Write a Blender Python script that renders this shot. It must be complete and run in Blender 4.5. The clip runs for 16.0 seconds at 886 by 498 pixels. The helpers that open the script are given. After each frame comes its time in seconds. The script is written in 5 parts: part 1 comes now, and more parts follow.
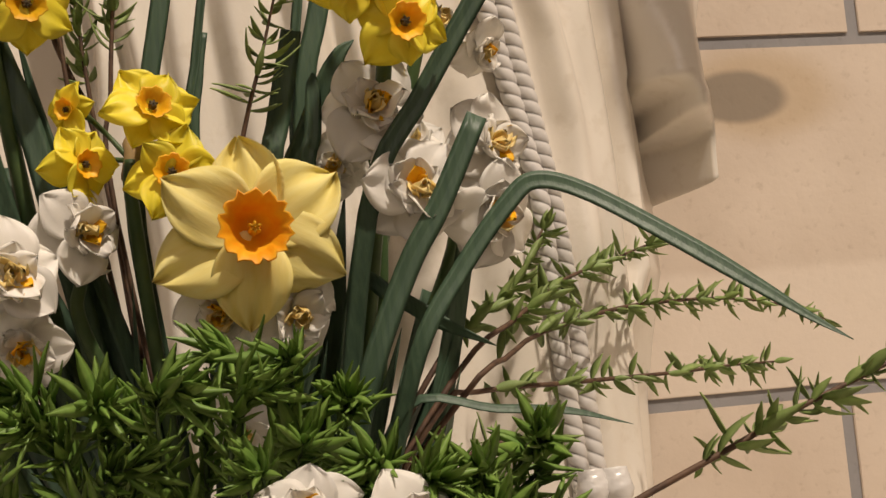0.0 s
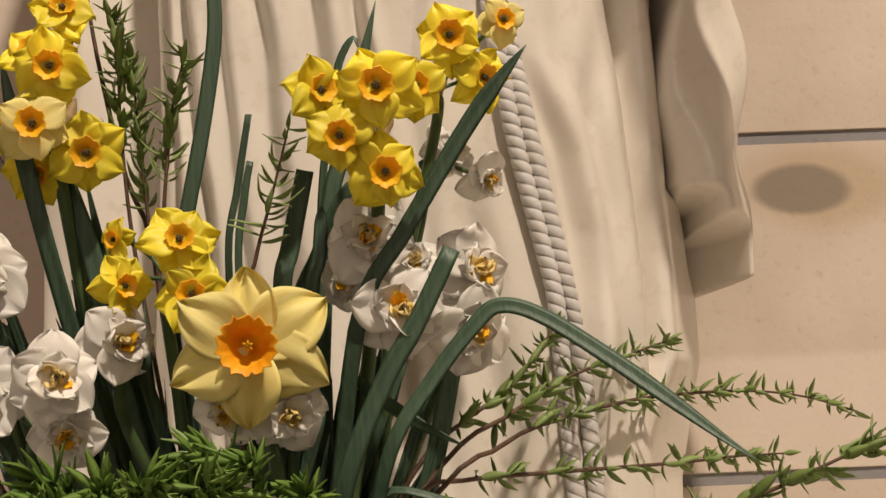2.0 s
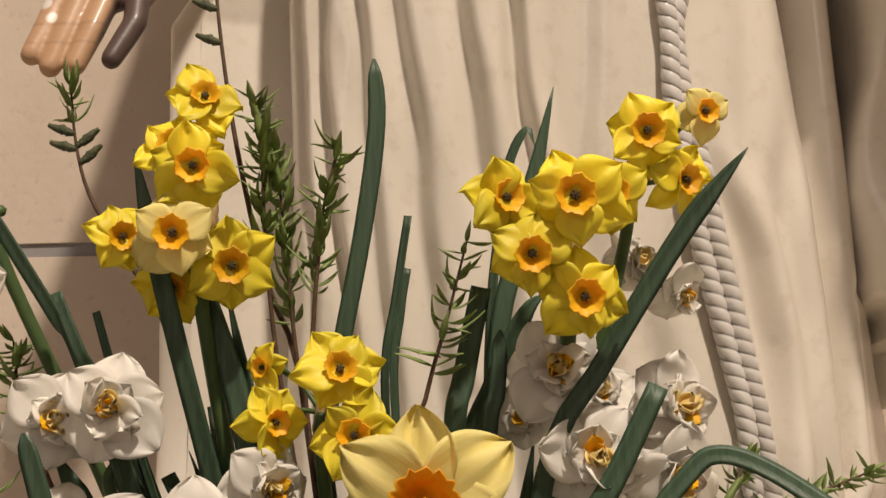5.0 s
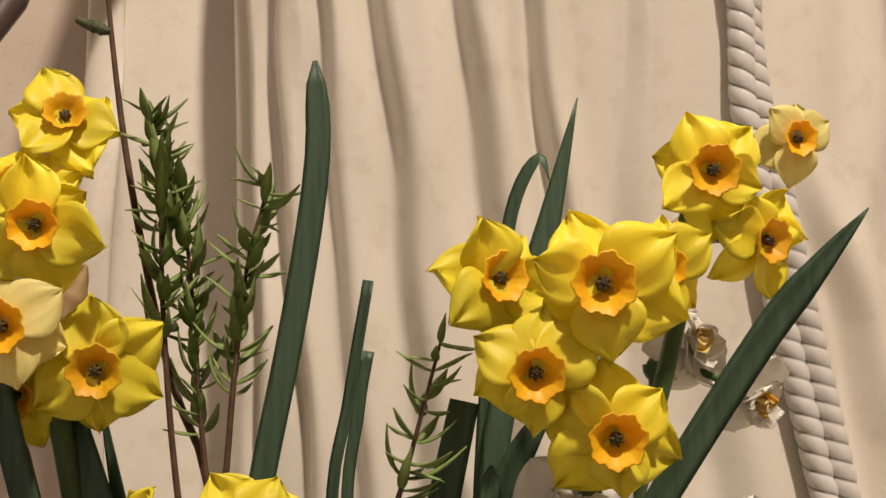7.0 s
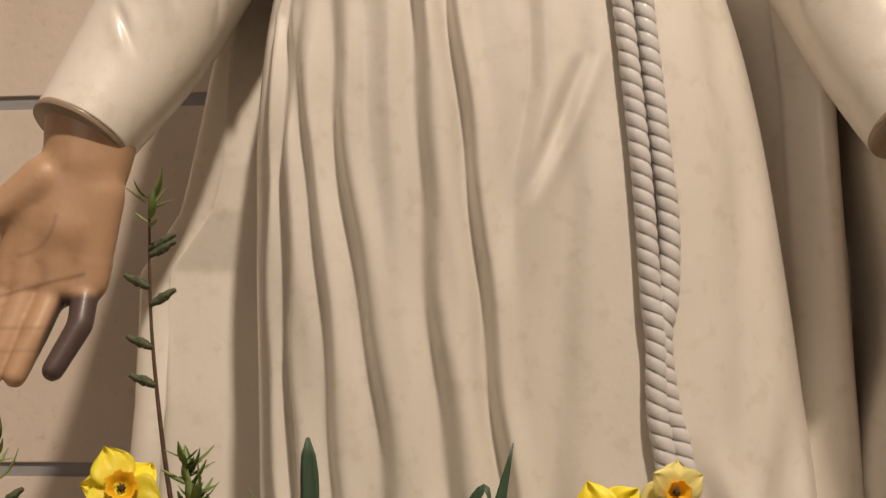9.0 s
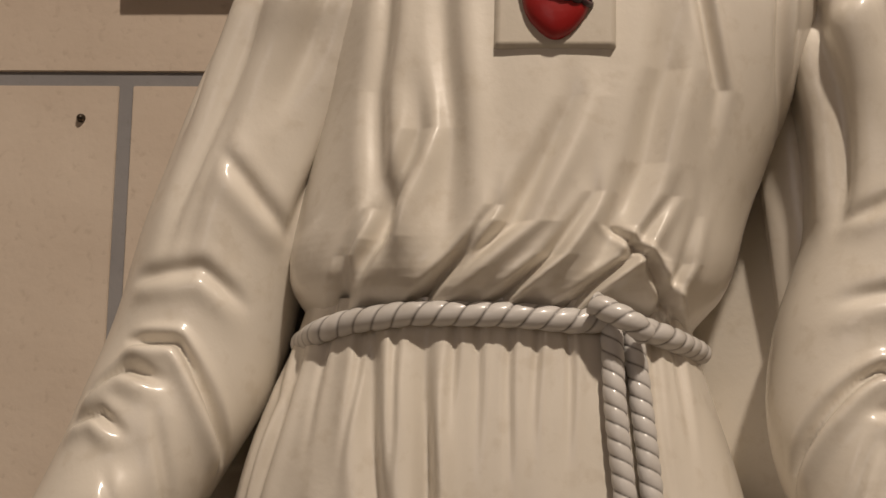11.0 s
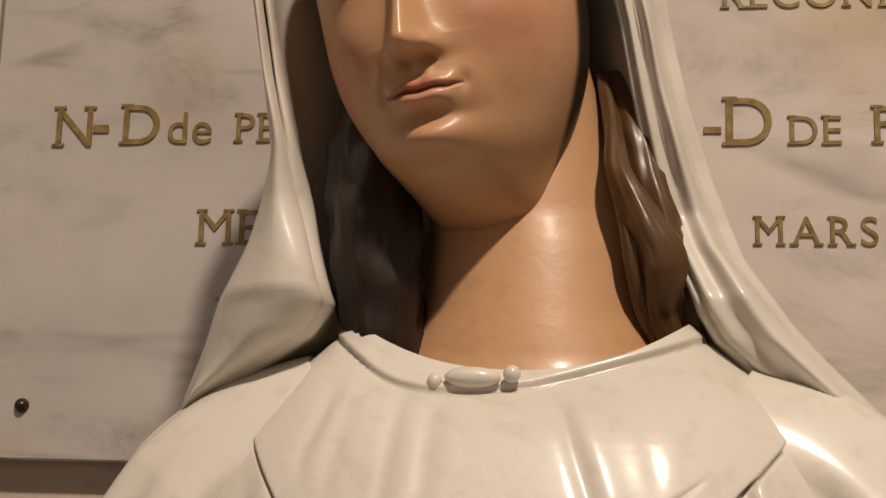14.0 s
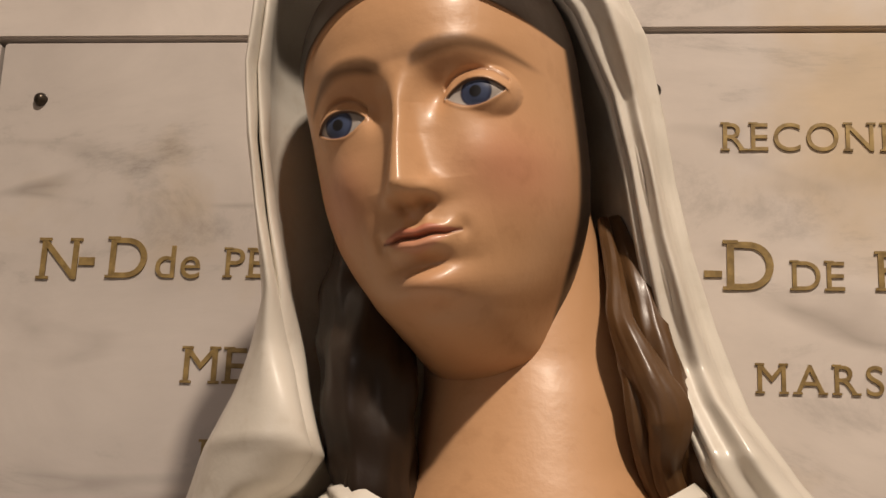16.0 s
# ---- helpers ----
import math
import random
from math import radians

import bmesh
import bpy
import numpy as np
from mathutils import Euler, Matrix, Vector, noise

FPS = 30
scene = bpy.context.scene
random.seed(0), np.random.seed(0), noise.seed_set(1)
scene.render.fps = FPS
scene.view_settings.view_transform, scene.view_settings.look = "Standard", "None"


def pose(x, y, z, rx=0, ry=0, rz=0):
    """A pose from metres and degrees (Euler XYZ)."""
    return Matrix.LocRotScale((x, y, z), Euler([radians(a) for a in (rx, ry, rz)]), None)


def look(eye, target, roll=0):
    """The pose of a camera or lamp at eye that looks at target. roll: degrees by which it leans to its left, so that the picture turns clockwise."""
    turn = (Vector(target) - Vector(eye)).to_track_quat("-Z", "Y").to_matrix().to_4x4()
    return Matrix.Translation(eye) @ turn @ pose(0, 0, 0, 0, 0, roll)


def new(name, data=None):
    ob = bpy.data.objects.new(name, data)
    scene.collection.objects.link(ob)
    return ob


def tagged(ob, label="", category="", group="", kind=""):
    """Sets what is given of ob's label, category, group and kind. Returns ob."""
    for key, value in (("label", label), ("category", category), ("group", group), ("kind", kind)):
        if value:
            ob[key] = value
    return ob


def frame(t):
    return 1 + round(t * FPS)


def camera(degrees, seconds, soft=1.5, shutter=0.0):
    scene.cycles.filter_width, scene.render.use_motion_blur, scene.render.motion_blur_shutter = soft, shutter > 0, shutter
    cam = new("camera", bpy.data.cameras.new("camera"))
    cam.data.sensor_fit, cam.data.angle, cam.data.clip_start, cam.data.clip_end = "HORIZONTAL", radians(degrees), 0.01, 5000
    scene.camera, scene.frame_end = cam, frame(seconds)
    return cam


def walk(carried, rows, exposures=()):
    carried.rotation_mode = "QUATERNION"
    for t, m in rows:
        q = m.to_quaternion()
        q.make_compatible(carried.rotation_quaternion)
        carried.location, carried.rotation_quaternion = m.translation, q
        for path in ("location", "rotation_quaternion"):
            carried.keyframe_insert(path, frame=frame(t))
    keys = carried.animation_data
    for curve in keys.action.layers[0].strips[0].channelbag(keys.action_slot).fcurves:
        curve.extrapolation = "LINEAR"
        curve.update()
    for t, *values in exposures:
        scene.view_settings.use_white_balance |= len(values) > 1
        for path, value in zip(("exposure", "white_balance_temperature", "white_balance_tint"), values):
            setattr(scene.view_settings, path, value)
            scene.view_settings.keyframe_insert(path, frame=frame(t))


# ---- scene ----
cam = camera(36.0, 16.0)
PATH = [
    (0, (-0.022, -0.971, 0.265), (0.383, 0.976, 0.484), -5.1),
    (0.5, (0.051, -1.056, 0.248), (0.366, 0.906, 0.48), -4.5),
    (1, (0.098, -1.097, 0.27), (0.308, 0.879, 0.496), -3.6),
    (1.5, (0.123, -1.127, 0.289), (0.247, 0.855, 0.523), -2.9),
    (2, (0.134, -1.134, 0.311), (0.189, 0.849, 0.563), -2.4),
    (2.5, (0.136, -1.149, 0.331), (0.135, 0.833, 0.598), -2.1),
    (3, (0.138, -1.15, 0.335), (0.099, 0.829, 0.621), -1.8),
    (3.5, (0.13, -1.131, 0.374), (0.073, 0.849, 0.652), -1.6),
    (4, (0.05, -1.129, 0.363), (0.049, 0.848, 0.667), -1.7),
    (4.2, (0.049, -1.111, 0.367), (0.044, 0.865, 0.679), -1.7),
    (6.3, (0.055, -0.815, 0.452), (-0.001, 1.166, 0.72), -0.5),
    (6.5, (0.056, -0.784, 0.468), (-0.008, 1.199, 0.725), -0.5),
    (7, (0.08, -0.746, 0.493), (-0.004, 1.239, 0.722), -0.5),
    (7.5, (0.056, -0.864, 0.475), (0.026, 1.12, 0.725), -1.2),
    (8, (0.013, -0.986, 0.529), (0.012, 1.003, 0.733), -1.9),
    (8.5, (0.029, -0.981, 0.593), (0.042, 1.009, 0.786), -1.2),
    (9, (0.147, -0.957, 0.676), (-0.02, 1.027, 0.875), -0.4),
    (9.5, (0.126, -0.952, 0.777), (0.01, 1.033, 0.997), 1.0),
    (10, (0.117, -0.949, 0.836), (-0.014, 1.025, 1.13), 1.6),
    (10.2, (0.113, -0.934, 0.852), (-0.008, 1.035, 1.184), 1.8),
    (12.3, (0.219, -0.747, 1.34), (-0.061, 1.233, 1.385), 0.7),
    (12.5, (0.216, -0.734, 1.34), (-0.059, 1.244, 1.436), 1.0),
    (13, (0.207, -0.677, 1.342), (-0.054, 1.295, 1.552), 1.3),
    (13.5, (0.193, -0.633, 1.367), (-0.035, 1.332, 1.658), 1.4),
    (14, (0.209, -0.645, 1.393), (-0.026, 1.308, 1.752), 1.6),
    (14.5, (0.204, -0.619, 1.414), (-0.014, 1.324, 1.833), 1.7),
    (15, (0.2, -0.625, 1.417), (-0.014, 1.306, 1.89), 1.9),
    (15.5, (0.197, -0.625, 1.416), (-0.018, 1.298, 1.922), 2.2),
    (16, (0.2, -0.625, 1.415), (-0.015, 1.293, 1.94), 2.4),
]
walk(cam, [(t, look(eye, aim, roll)) for t, eye, aim, roll in PATH],
     [(0.0, 0.02), (4.2, -0.04), (6.3, -0.01), (7.5, -0.06), (9.0, -0.30), (10.0, -0.64), (12.3, -1.06), (13.4, -1.07), (14.3, -0.84), (16.0, -0.72)])

# ---- light ----
world = bpy.data.worlds.new("church_air")
scene.world = world
world.use_nodes = True
world.node_tree.nodes["Background"].inputs[0].default_value = (1.0, 0.86, 0.74, 1)
world.node_tree.nodes["Background"].inputs[1].default_value = 0.02


def lamp(name, eye, target, size, watts, colour):
    data = bpy.data.lights.new(name, "AREA")
    data.shape, data.size, data.energy, data.color = "DISK", size, watts, colour
    ob = new(name, data)
    ob.matrix_world = look(eye, target)
    return ob


lamp("spot_lamp", (1.15, -2.55, 4.85), (0.1, 0.1, 1.0), 0.24, 325, (1.0, 0.84, 0.69))
# unseen fill from the front left, added only to lift the shadows
lamp("fill_light", (-1.0, -3.2, 1.7), (0.0, 0.1, 0.8), 1.4, 10, (1.0, 0.86, 0.80))


# ---- materials ----
def material(name, rough=0.5, metal=0.0, coat=0.0):
    m = bpy.data.materials.new(name)
    m.use_nodes = True
    b = m.node_tree.nodes["Principled BSDF"]
    b.inputs["Roughness"].default_value, b.inputs["Metallic"].default_value = rough, metal
    b.inputs["Coat Weight"].default_value, b.inputs["Coat Roughness"].default_value = coat, 0.12
    return m, m.node_tree.nodes, m.node_tree.links, b


def ramp(nodes, stops):
    r = nodes.new("ShaderNodeValToRGB")
    while len(r.color_ramp.elements) < len(stops):
        r.color_ramp.elements.new(0.5)
    for e, (p, c) in zip(r.color_ramp.elements, stops):
        e.position, e.color = p, (*c, 1)
    return r


def noise_node(nodes, links, scale, detail=4.0, coord="Object", stretch=(1, 1, 1), rough=0.55):
    c, m, n = nodes.new("ShaderNodeTexCoord"), nodes.new("ShaderNodeMapping"), nodes.new("ShaderNodeTexNoise")
    m.inputs["Scale"].default_value = stretch
    n.inputs["Scale"].default_value, n.inputs["Detail"].default_value, n.inputs["Roughness"].default_value = scale, detail, rough
    links.new(c.outputs[coord], m.inputs[0])
    links.new(m.outputs[0], n.inputs["Vector"])
    return n


def mixer(nodes, links, kind, fac, a, b):
    m = nodes.new("ShaderNodeMix")
    m.data_type, m.blend_type = "RGBA", kind
    for slot, v in ((0, fac), (6, a), (7, b)):
        if hasattr(v, "links"):
            links.new(v, m.inputs[slot])
        else:
            m.inputs[slot].default_value = v if slot == 0 else (*v, 1)
    return m.outputs[2]


def bump(nodes, links, b, height, strength, distance):
    k = nodes.new("ShaderNodeBump")
    k.inputs["Strength"].default_value, k.inputs["Distance"].default_value = strength, distance
    links.new(height, k.inputs["Height"])
    links.new(k.outputs[0], b.inputs["Normal"])


def painted_plaster():
    m, n, l, b = material("painted_plaster", 0.36, 0.0, 0.35)
    b.inputs["Coat Roughness"].default_value = 0.17
    a = n.new("ShaderNodeAttribute")
    a.attribute_name = "paint"
    big, fine = noise_node(n, l, 6, 5), noise_node(n, l, 60, 6)
    r1 = ramp(n, [(0.3, (0.84, 0.83, 0.80)), (0.65, (1, 1, 1))])
    r2 = ramp(n, [(0.33, (0.80, 0.76, 0.70)), (0.45, (1, 1, 1))])
    l.new(big.outputs[0], r1.inputs[0])
    l.new(fine.outputs[0], r2.inputs[0])
    c = mixer(n, l, "MULTIPLY", 0.6, a.outputs[0], r1.outputs[0])
    c = mixer(n, l, "MULTIPLY", 0.35, c, r2.outputs[0])
    l.new(c, b.inputs["Base Color"])
    coat = n.new("ShaderNodeMath")
    coat.operation = "MULTIPLY"
    coat.inputs[1].default_value = 0.60
    l.new(a.outputs["Alpha"], coat.inputs[0])
    l.new(coat.outputs[0], b.inputs["Coat Weight"])
    rr = n.new("ShaderNodeMapRange")
    rr.inputs[3].default_value, rr.inputs[4].default_value = 0.33, 0.56
    l.new(big.outputs[0], rr.inputs[0])
    l.new(rr.outputs[0], b.inputs["Roughness"])
    bump(n, l, b, noise_node(n, l, 140, 3).outputs[0], 0.12, 0.002)
    return m


def stone(name, dark, light, stain=False):
    m, n, l, b = material(name, 0.85)
    big, fine = noise_node(n, l, 5, 6), noise_node(n, l, 90, 5)
    r = ramp(n, [(0.3, dark), (0.7, light)])
    l.new(big.outputs[0], r.inputs[0])
    r2 = ramp(n, [(0.28, (0.6, 0.55, 0.5)), (0.42, (1, 1, 1))])
    l.new(fine.outputs[0], r2.inputs[0])
    c = mixer(n, l, "MULTIPLY", 0.35, r.outputs[0], r2.outputs[0])
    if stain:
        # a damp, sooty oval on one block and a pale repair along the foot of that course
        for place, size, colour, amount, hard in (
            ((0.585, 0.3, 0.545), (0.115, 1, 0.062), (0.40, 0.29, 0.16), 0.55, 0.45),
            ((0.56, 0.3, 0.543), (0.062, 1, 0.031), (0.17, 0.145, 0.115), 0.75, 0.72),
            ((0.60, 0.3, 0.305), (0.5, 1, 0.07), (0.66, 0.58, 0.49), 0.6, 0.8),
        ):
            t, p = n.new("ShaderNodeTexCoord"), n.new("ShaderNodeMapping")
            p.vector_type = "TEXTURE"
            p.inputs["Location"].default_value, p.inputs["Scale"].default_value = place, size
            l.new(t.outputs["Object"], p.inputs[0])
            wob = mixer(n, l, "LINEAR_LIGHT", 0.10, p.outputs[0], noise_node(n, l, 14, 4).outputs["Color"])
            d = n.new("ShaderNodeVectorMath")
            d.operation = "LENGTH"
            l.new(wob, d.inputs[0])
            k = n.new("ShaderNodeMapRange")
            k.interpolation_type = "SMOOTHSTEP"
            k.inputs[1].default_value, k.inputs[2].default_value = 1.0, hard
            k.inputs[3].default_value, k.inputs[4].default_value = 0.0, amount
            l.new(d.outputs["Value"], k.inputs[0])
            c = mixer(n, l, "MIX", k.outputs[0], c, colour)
    l.new(c, b.inputs["Base Color"])
    bump(n, l, b, fine.outputs[0], 0.16, 0.003)
    return m


def marble(name, tone):
    m, n, l, b = material(name, 0.32, 0.0, 0.2)
    streak = noise_node(n, l, 7, 9, stretch=(0.75, 1, 1.6), rough=0.72)
    streak.inputs["Distortion"].default_value = 0.5
    streak.inputs["Vector"].links[0].from_node.inputs["Rotation"].default_value = (0, 0.42, 0)
    r = ramp(n, [(0.27, tuple(0.22 * k for k in tone)), (0.36, tuple(0.44 * k for k in tone)), (0.46, tuple(0.57 * k for k in tone)), (0.75, tuple(0.65 * k for k in tone))])
    l.new(streak.outputs[0], r.inputs[0])
    cloud = ramp(n, [(0.35, (0.74, 0.73, 0.73)), (0.62, (1, 1, 1))])
    l.new(noise_node(n, l, 3.2, 4).outputs[0], cloud.inputs[0])
    tan = ramp(n, [(0.55, (1, 1, 1)), (0.70, (0.93, 0.80, 0.58))])
    l.new(noise_node(n, l, 4, 5).outputs[0], tan.inputs[0])
    c = mixer(n, l, "MULTIPLY", 0.8, r.outputs[0], cloud.outputs[0])
    c = mixer(n, l, "MULTIPLY", 0.8, c, tan.outputs[0])
    # thin slanting veins that come and go
    line = noise_node(n, l, 4.5, 3, stretch=(0.40, 1, 2.2), rough=0.45)
    line.inputs["Distortion"].default_value = 0.3
    line.inputs["Vector"].links[0].from_node.inputs["Rotation"].default_value = (0, -0.38, 0)
    vein = ramp(n, [(0.475, (1, 1, 1)), (0.50, (0.66, 0.65, 0.64)), (0.525, (1, 1, 1))])
    l.new(line.outputs[0], vein.inputs[0])
    where = ramp(n, [(0.42, (0, 0, 0)), (0.60, (1, 1, 1))])
    l.new(noise_node(n, l, 9, 3).outputs[0], where.inputs[0])
    l.new(mixer(n, l, "MULTIPLY", where.outputs[0], c, vein.outputs[0]), b.inputs["Base Color"])
    return m


def thin(name, base, tip, scale, rough=0.5, through_light=0.3, streaky=(1, 1, 1)):
    """Petals and leaves: a little light passes through."""
    m, n, l, b = material(name, rough)
    no = noise_node(n, l, scale, 4, "Object", streaky)
    r = ramp(n, [(0.3, base), (0.7, tip)])
    l.new(no.outputs[0], r.inputs[0])
    info = n.new("ShaderNodeObjectInfo")
    hsv = n.new("ShaderNodeHueSaturation")
    mr = n.new("ShaderNodeMapRange")
    mr.inputs[3].default_value, mr.inputs[4].default_value = 0.85, 1.12
    l.new(info.outputs["Random"], mr.inputs[0])
    l.new(mr.outputs[0], hsv.inputs["Value"])
    l.new(r.outputs[0], hsv.inputs["Color"])
    l.new(hsv.outputs[0], b.inputs["Base Color"])
    bump(n, l, b, no.outputs[0], 0.3, 0.002)
    tr, mix = n.new("ShaderNodeBsdfTranslucent"), n.new("ShaderNodeMixShader")
    l.new(hsv.outputs[0], tr.inputs[0])
    mix.inputs[0].default_value = through_light
    l.new(b.outputs[0], mix.inputs[1])
    l.new(tr.outputs[0], mix.inputs[2])
    l.new(mix.outputs[0], n["Material Output"].inputs[0])
    return m


def plain(name, dark, light, scale=30, rough=0.6, metal=0.0, strength=0.2):
    m, n, l, b = material(name, rough, metal)
    no = noise_node(n, l, scale, 5)
    r = ramp(n, [(0.3, dark), (0.7, light)])
    l.new(no.outputs[0], r.inputs[0])
    l.new(r.outputs[0], b.inputs["Base Color"])
    bump(n, l, b, no.outputs[0], strength, 0.002)
    return m


PAINT = painted_plaster()
BLOCK = stone("wall_stone", (0.50, 0.415, 0.335), (0.62, 0.535, 0.445), True)
JOINT = stone("joint_mortar", (0.20, 0.195, 0.20), (0.30, 0.29, 0.29))
ROOM = stone("room_plaster", (0.24, 0.21, 0.18), (0.31, 0.27, 0.23))
MARBLE, MARBLE_GREY = marble("pale_marble", (1.16, 1.05, 0.96)), marble("grey_marble", (0.94, 0.85, 0.78))
GILT = plain("worn_gilt", (0.15, 0.095, 0.03), (0.36, 0.25, 0.09), 120, 0.45, 0.25)
BRASS = plain("dark_nail", (0.03, 0.025, 0.02), (0.10, 0.08, 0.06), 200, 0.35, 0.8)
YELLOW = thin("yellow_petal", (0.91, 0.76, 0.025), (0.97, 0.88, 0.08), 60, 0.5, 0.35)
PALE = thin("pale_yellow_petal", (0.88, 0.76, 0.23), (0.95, 0.87, 0.38), 50, 0.65, 0.25, (0.5, 3, 1))
ORANGE = thin("orange_cup", (0.92, 0.38, 0.006), (0.97, 0.56, 0.018), 90, 0.5, 0.3)
AMBER = thin("amber_cup", (0.95, 0.50, 0.008), (0.97, 0.64, 0.015), 90, 0.5, 0.3)
WHITE = thin("white_petal", (0.86, 0.83, 0.76), (0.93, 0.91, 0.86), 60, 0.55, 0.35)
CREAM = thin("cream_petaloid", (0.85, 0.62, 0.16), (0.90, 0.78, 0.42), 60, 0.55, 0.3)
LEAF = thin("strap_leaf", (0.035, 0.072, 0.042), (0.065, 0.115, 0.066), 40, 0.48, 0.12, (8, 8, 0.5))
STALK = thin("green_stalk", (0.04, 0.085, 0.025), (0.08, 0.13, 0.04), 40, 0.5, 0.1)
WILLOW = thin("willow_leaf", (0.22, 0.32, 0.085), (0.38, 0.48, 0.17), 60, 0.5, 0.35)
FROND = thin("soft_green_leaf", (0.10, 0.21, 0.030), (0.27, 0.42, 0.085), 50, 0.5, 0.25)
BARK = plain("twig_bark", (0.05, 0.025, 0.014), (0.12, 0.065, 0.035), 150, 0.7)
DRY = plain("dry_sheath", (0.22, 0.13, 0.05), (0.46, 0.33, 0.15), 80, 0.7)
THROAT = plain("dark_throat", (0.03, 0.02, 0.006), (0.12, 0.075, 0.01), 300, 0.7)
CERAMIC = plain("grey_ceramic", (0.16, 0.16, 0.15), (0.24, 0.23, 0.21), 20, 0.4)
CLOTH = plain("linen_cloth", (0.55, 0.50, 0.43), (0.66, 0.61, 0.54), 90, 0.85)


# ---- building helpers ----
def spline(points, n):
    """n points along a smooth curve through the given ones."""
    p = np.array(points, float)
    p = np.vstack([2 * p[0] - p[1], p, 2 * p[-1] - p[-2]])
    u = np.linspace(0, len(p) - 3 - 1e-9, n)
    k, f = u.astype(int), (u % 1)[:, None]
    a, b, c, d = p[k], p[k + 1], p[k + 2], p[k + 3]
    return 0.5 * (2 * b + (c - a) * f + (2 * a - 5 * b + 4 * c - d) * f**2 + (3 * b - a - 3 * c + d) * f**3)


def grid_faces(rows, cols, closed, start=0):
    out = []
    for r in range(rows - 1):
        for c in range(cols if closed else cols - 1):
            d = (c + 1) % cols
            out.append((start + r * cols + c, start + r * cols + d, start + (r + 1) * cols + d, start + (r + 1) * cols + c))
    return out


def mesh_of(name, verts, faces, mat, smooth=True):
    me = bpy.data.meshes.new(name)
    me.from_pydata([tuple(v) for v in verts], [], faces)
    if smooth:
        me.polygons.foreach_set("use_smooth", [True] * len(me.polygons))
    me.materials.append(mat)
    me.update()
    return me


def mesh_bm(name, bm, mat, smooth=False):
    me = bpy.data.meshes.new(name)
    bm.to_mesh(me)
    bm.free()
    if smooth:
        me.polygons.foreach_set("use_smooth", [True] * len(me.polygons))
    me.materials.append(mat)
    return me


WORLD = {}


def thing(name, label, category, place=(0, 0, 0), group="", kind="", data=None):
    ob = new(name, data)
    ob.matrix_basis = Matrix.Translation(place)
    WORLD[ob] = ob.matrix_basis.copy()
    return tagged(ob, label, category, group, kind)


def part(name, me, parent, m=None, label=""):
    """Links a mesh as one part under a thing or a part; m is its pose in the world."""
    m = m or Matrix()
    ob = new(name, me)
    ob.parent = parent
    ob.matrix_parent_inverse = WORLD[parent].inverted()
    ob.matrix_basis = m
    WORLD[ob] = m.copy()
    return tagged(ob, label)


def frames_along(p):
    """Two directions across a path at each of its points."""
    t = np.gradient(p, axis=0)
    t /= np.linalg.norm(t, axis=1)[:, None]
    up = np.array([0.05, -1.0, 0.1])
    side = np.cross(t, up)
    side /= np.linalg.norm(side, axis=1)[:, None] + 1e-9
    return t, side, np.cross(side, t)


def tube(points, radii, n=24, sides=8, wave=None):
    """Vertices and faces of a round, tapered tube with closed ends."""
    p = spline(points, n)
    r = np.interp(np.linspace(0, 1, n), np.linspace(0, 1, len(radii)), radii)
    _, a, b = frames_along(p)
    th = np.linspace(0, 2 * np.pi, sides, endpoint=False)
    rr = r[:, None] * np.ones(sides)
    if wave is not None:
        s = np.r_[0, np.cumsum(np.linalg.norm(np.diff(p, axis=0), axis=1))]
        rr = rr * wave(s[:, None], th[None, :])
    v = p[:, None] + rr[..., None] * (np.cos(th)[None, :, None] * a[:, None] + np.sin(th)[None, :, None] * b[:, None])
    v = v.reshape(-1, 3)
    f = grid_faces(n, sides, True) + [tuple(range(sides))[::-1], tuple(range((n - 1) * sides, n * sides))]
    return v, f


def box_mesh(name, x0, x1, y0, y1, z0, z1, mat, bevel=0.0):
    bm = bmesh.new()
    bmesh.ops.create_cube(bm, size=1)
    for v in bm.verts:
        v.co = ((x0 + x1) / 2 + v.co.x * (x1 - x0), (y0 + y1) / 2 + v.co.y * (y1 - y0), (z0 + z1) / 2 + v.co.z * (z1 - z0))
    if bevel:
        bmesh.ops.bevel(bm, geom=bm.edges[:], offset=bevel, segments=2, affect="EDGES")
    return mesh_bm(name, bm, mat)


# ---- the room ----
WALL = 0.30
wall_back = thing("wall_back", "plastered wall with painted grey block joints", "wall", kind="structure",
                  data=box_mesh("wall_back", -2.6, 2.8, WALL + 0.003, WALL + 0.35, -1.0, 5.6, JOINT))
thing("wall_left", "plain church wall", "wall", kind="structure", data=box_mesh("wall_left", -2.9, -2.6, -4.0, WALL + 0.35, -1.0, 5.6, ROOM))
thing("wall_right", "plain church wall", "wall", kind="structure", data=box_mesh("wall_right", 2.8, 3.1, -4.0, WALL + 0.35, -1.0, 5.6, ROOM))
thing("wall_front", "plain church wall", "wall", kind="structure", data=box_mesh("wall_front", -2.9, 3.1, -4.3, -4.0, -1.0, 5.6, ROOM))
thing("floor", "dull stone floor", "floor", kind="structure", data=box_mesh("floor", -2.9, 3.1, -4.3, WALL + 0.35, -1.2, -1.0, ROOM))
thing("ceiling", "plain plaster ceiling", "ceiling", kind="structure", data=box_mesh("ceiling", -2.9, 3.1, -4.3, WALL + 0.35, 5.6, 5.8, ROOM))

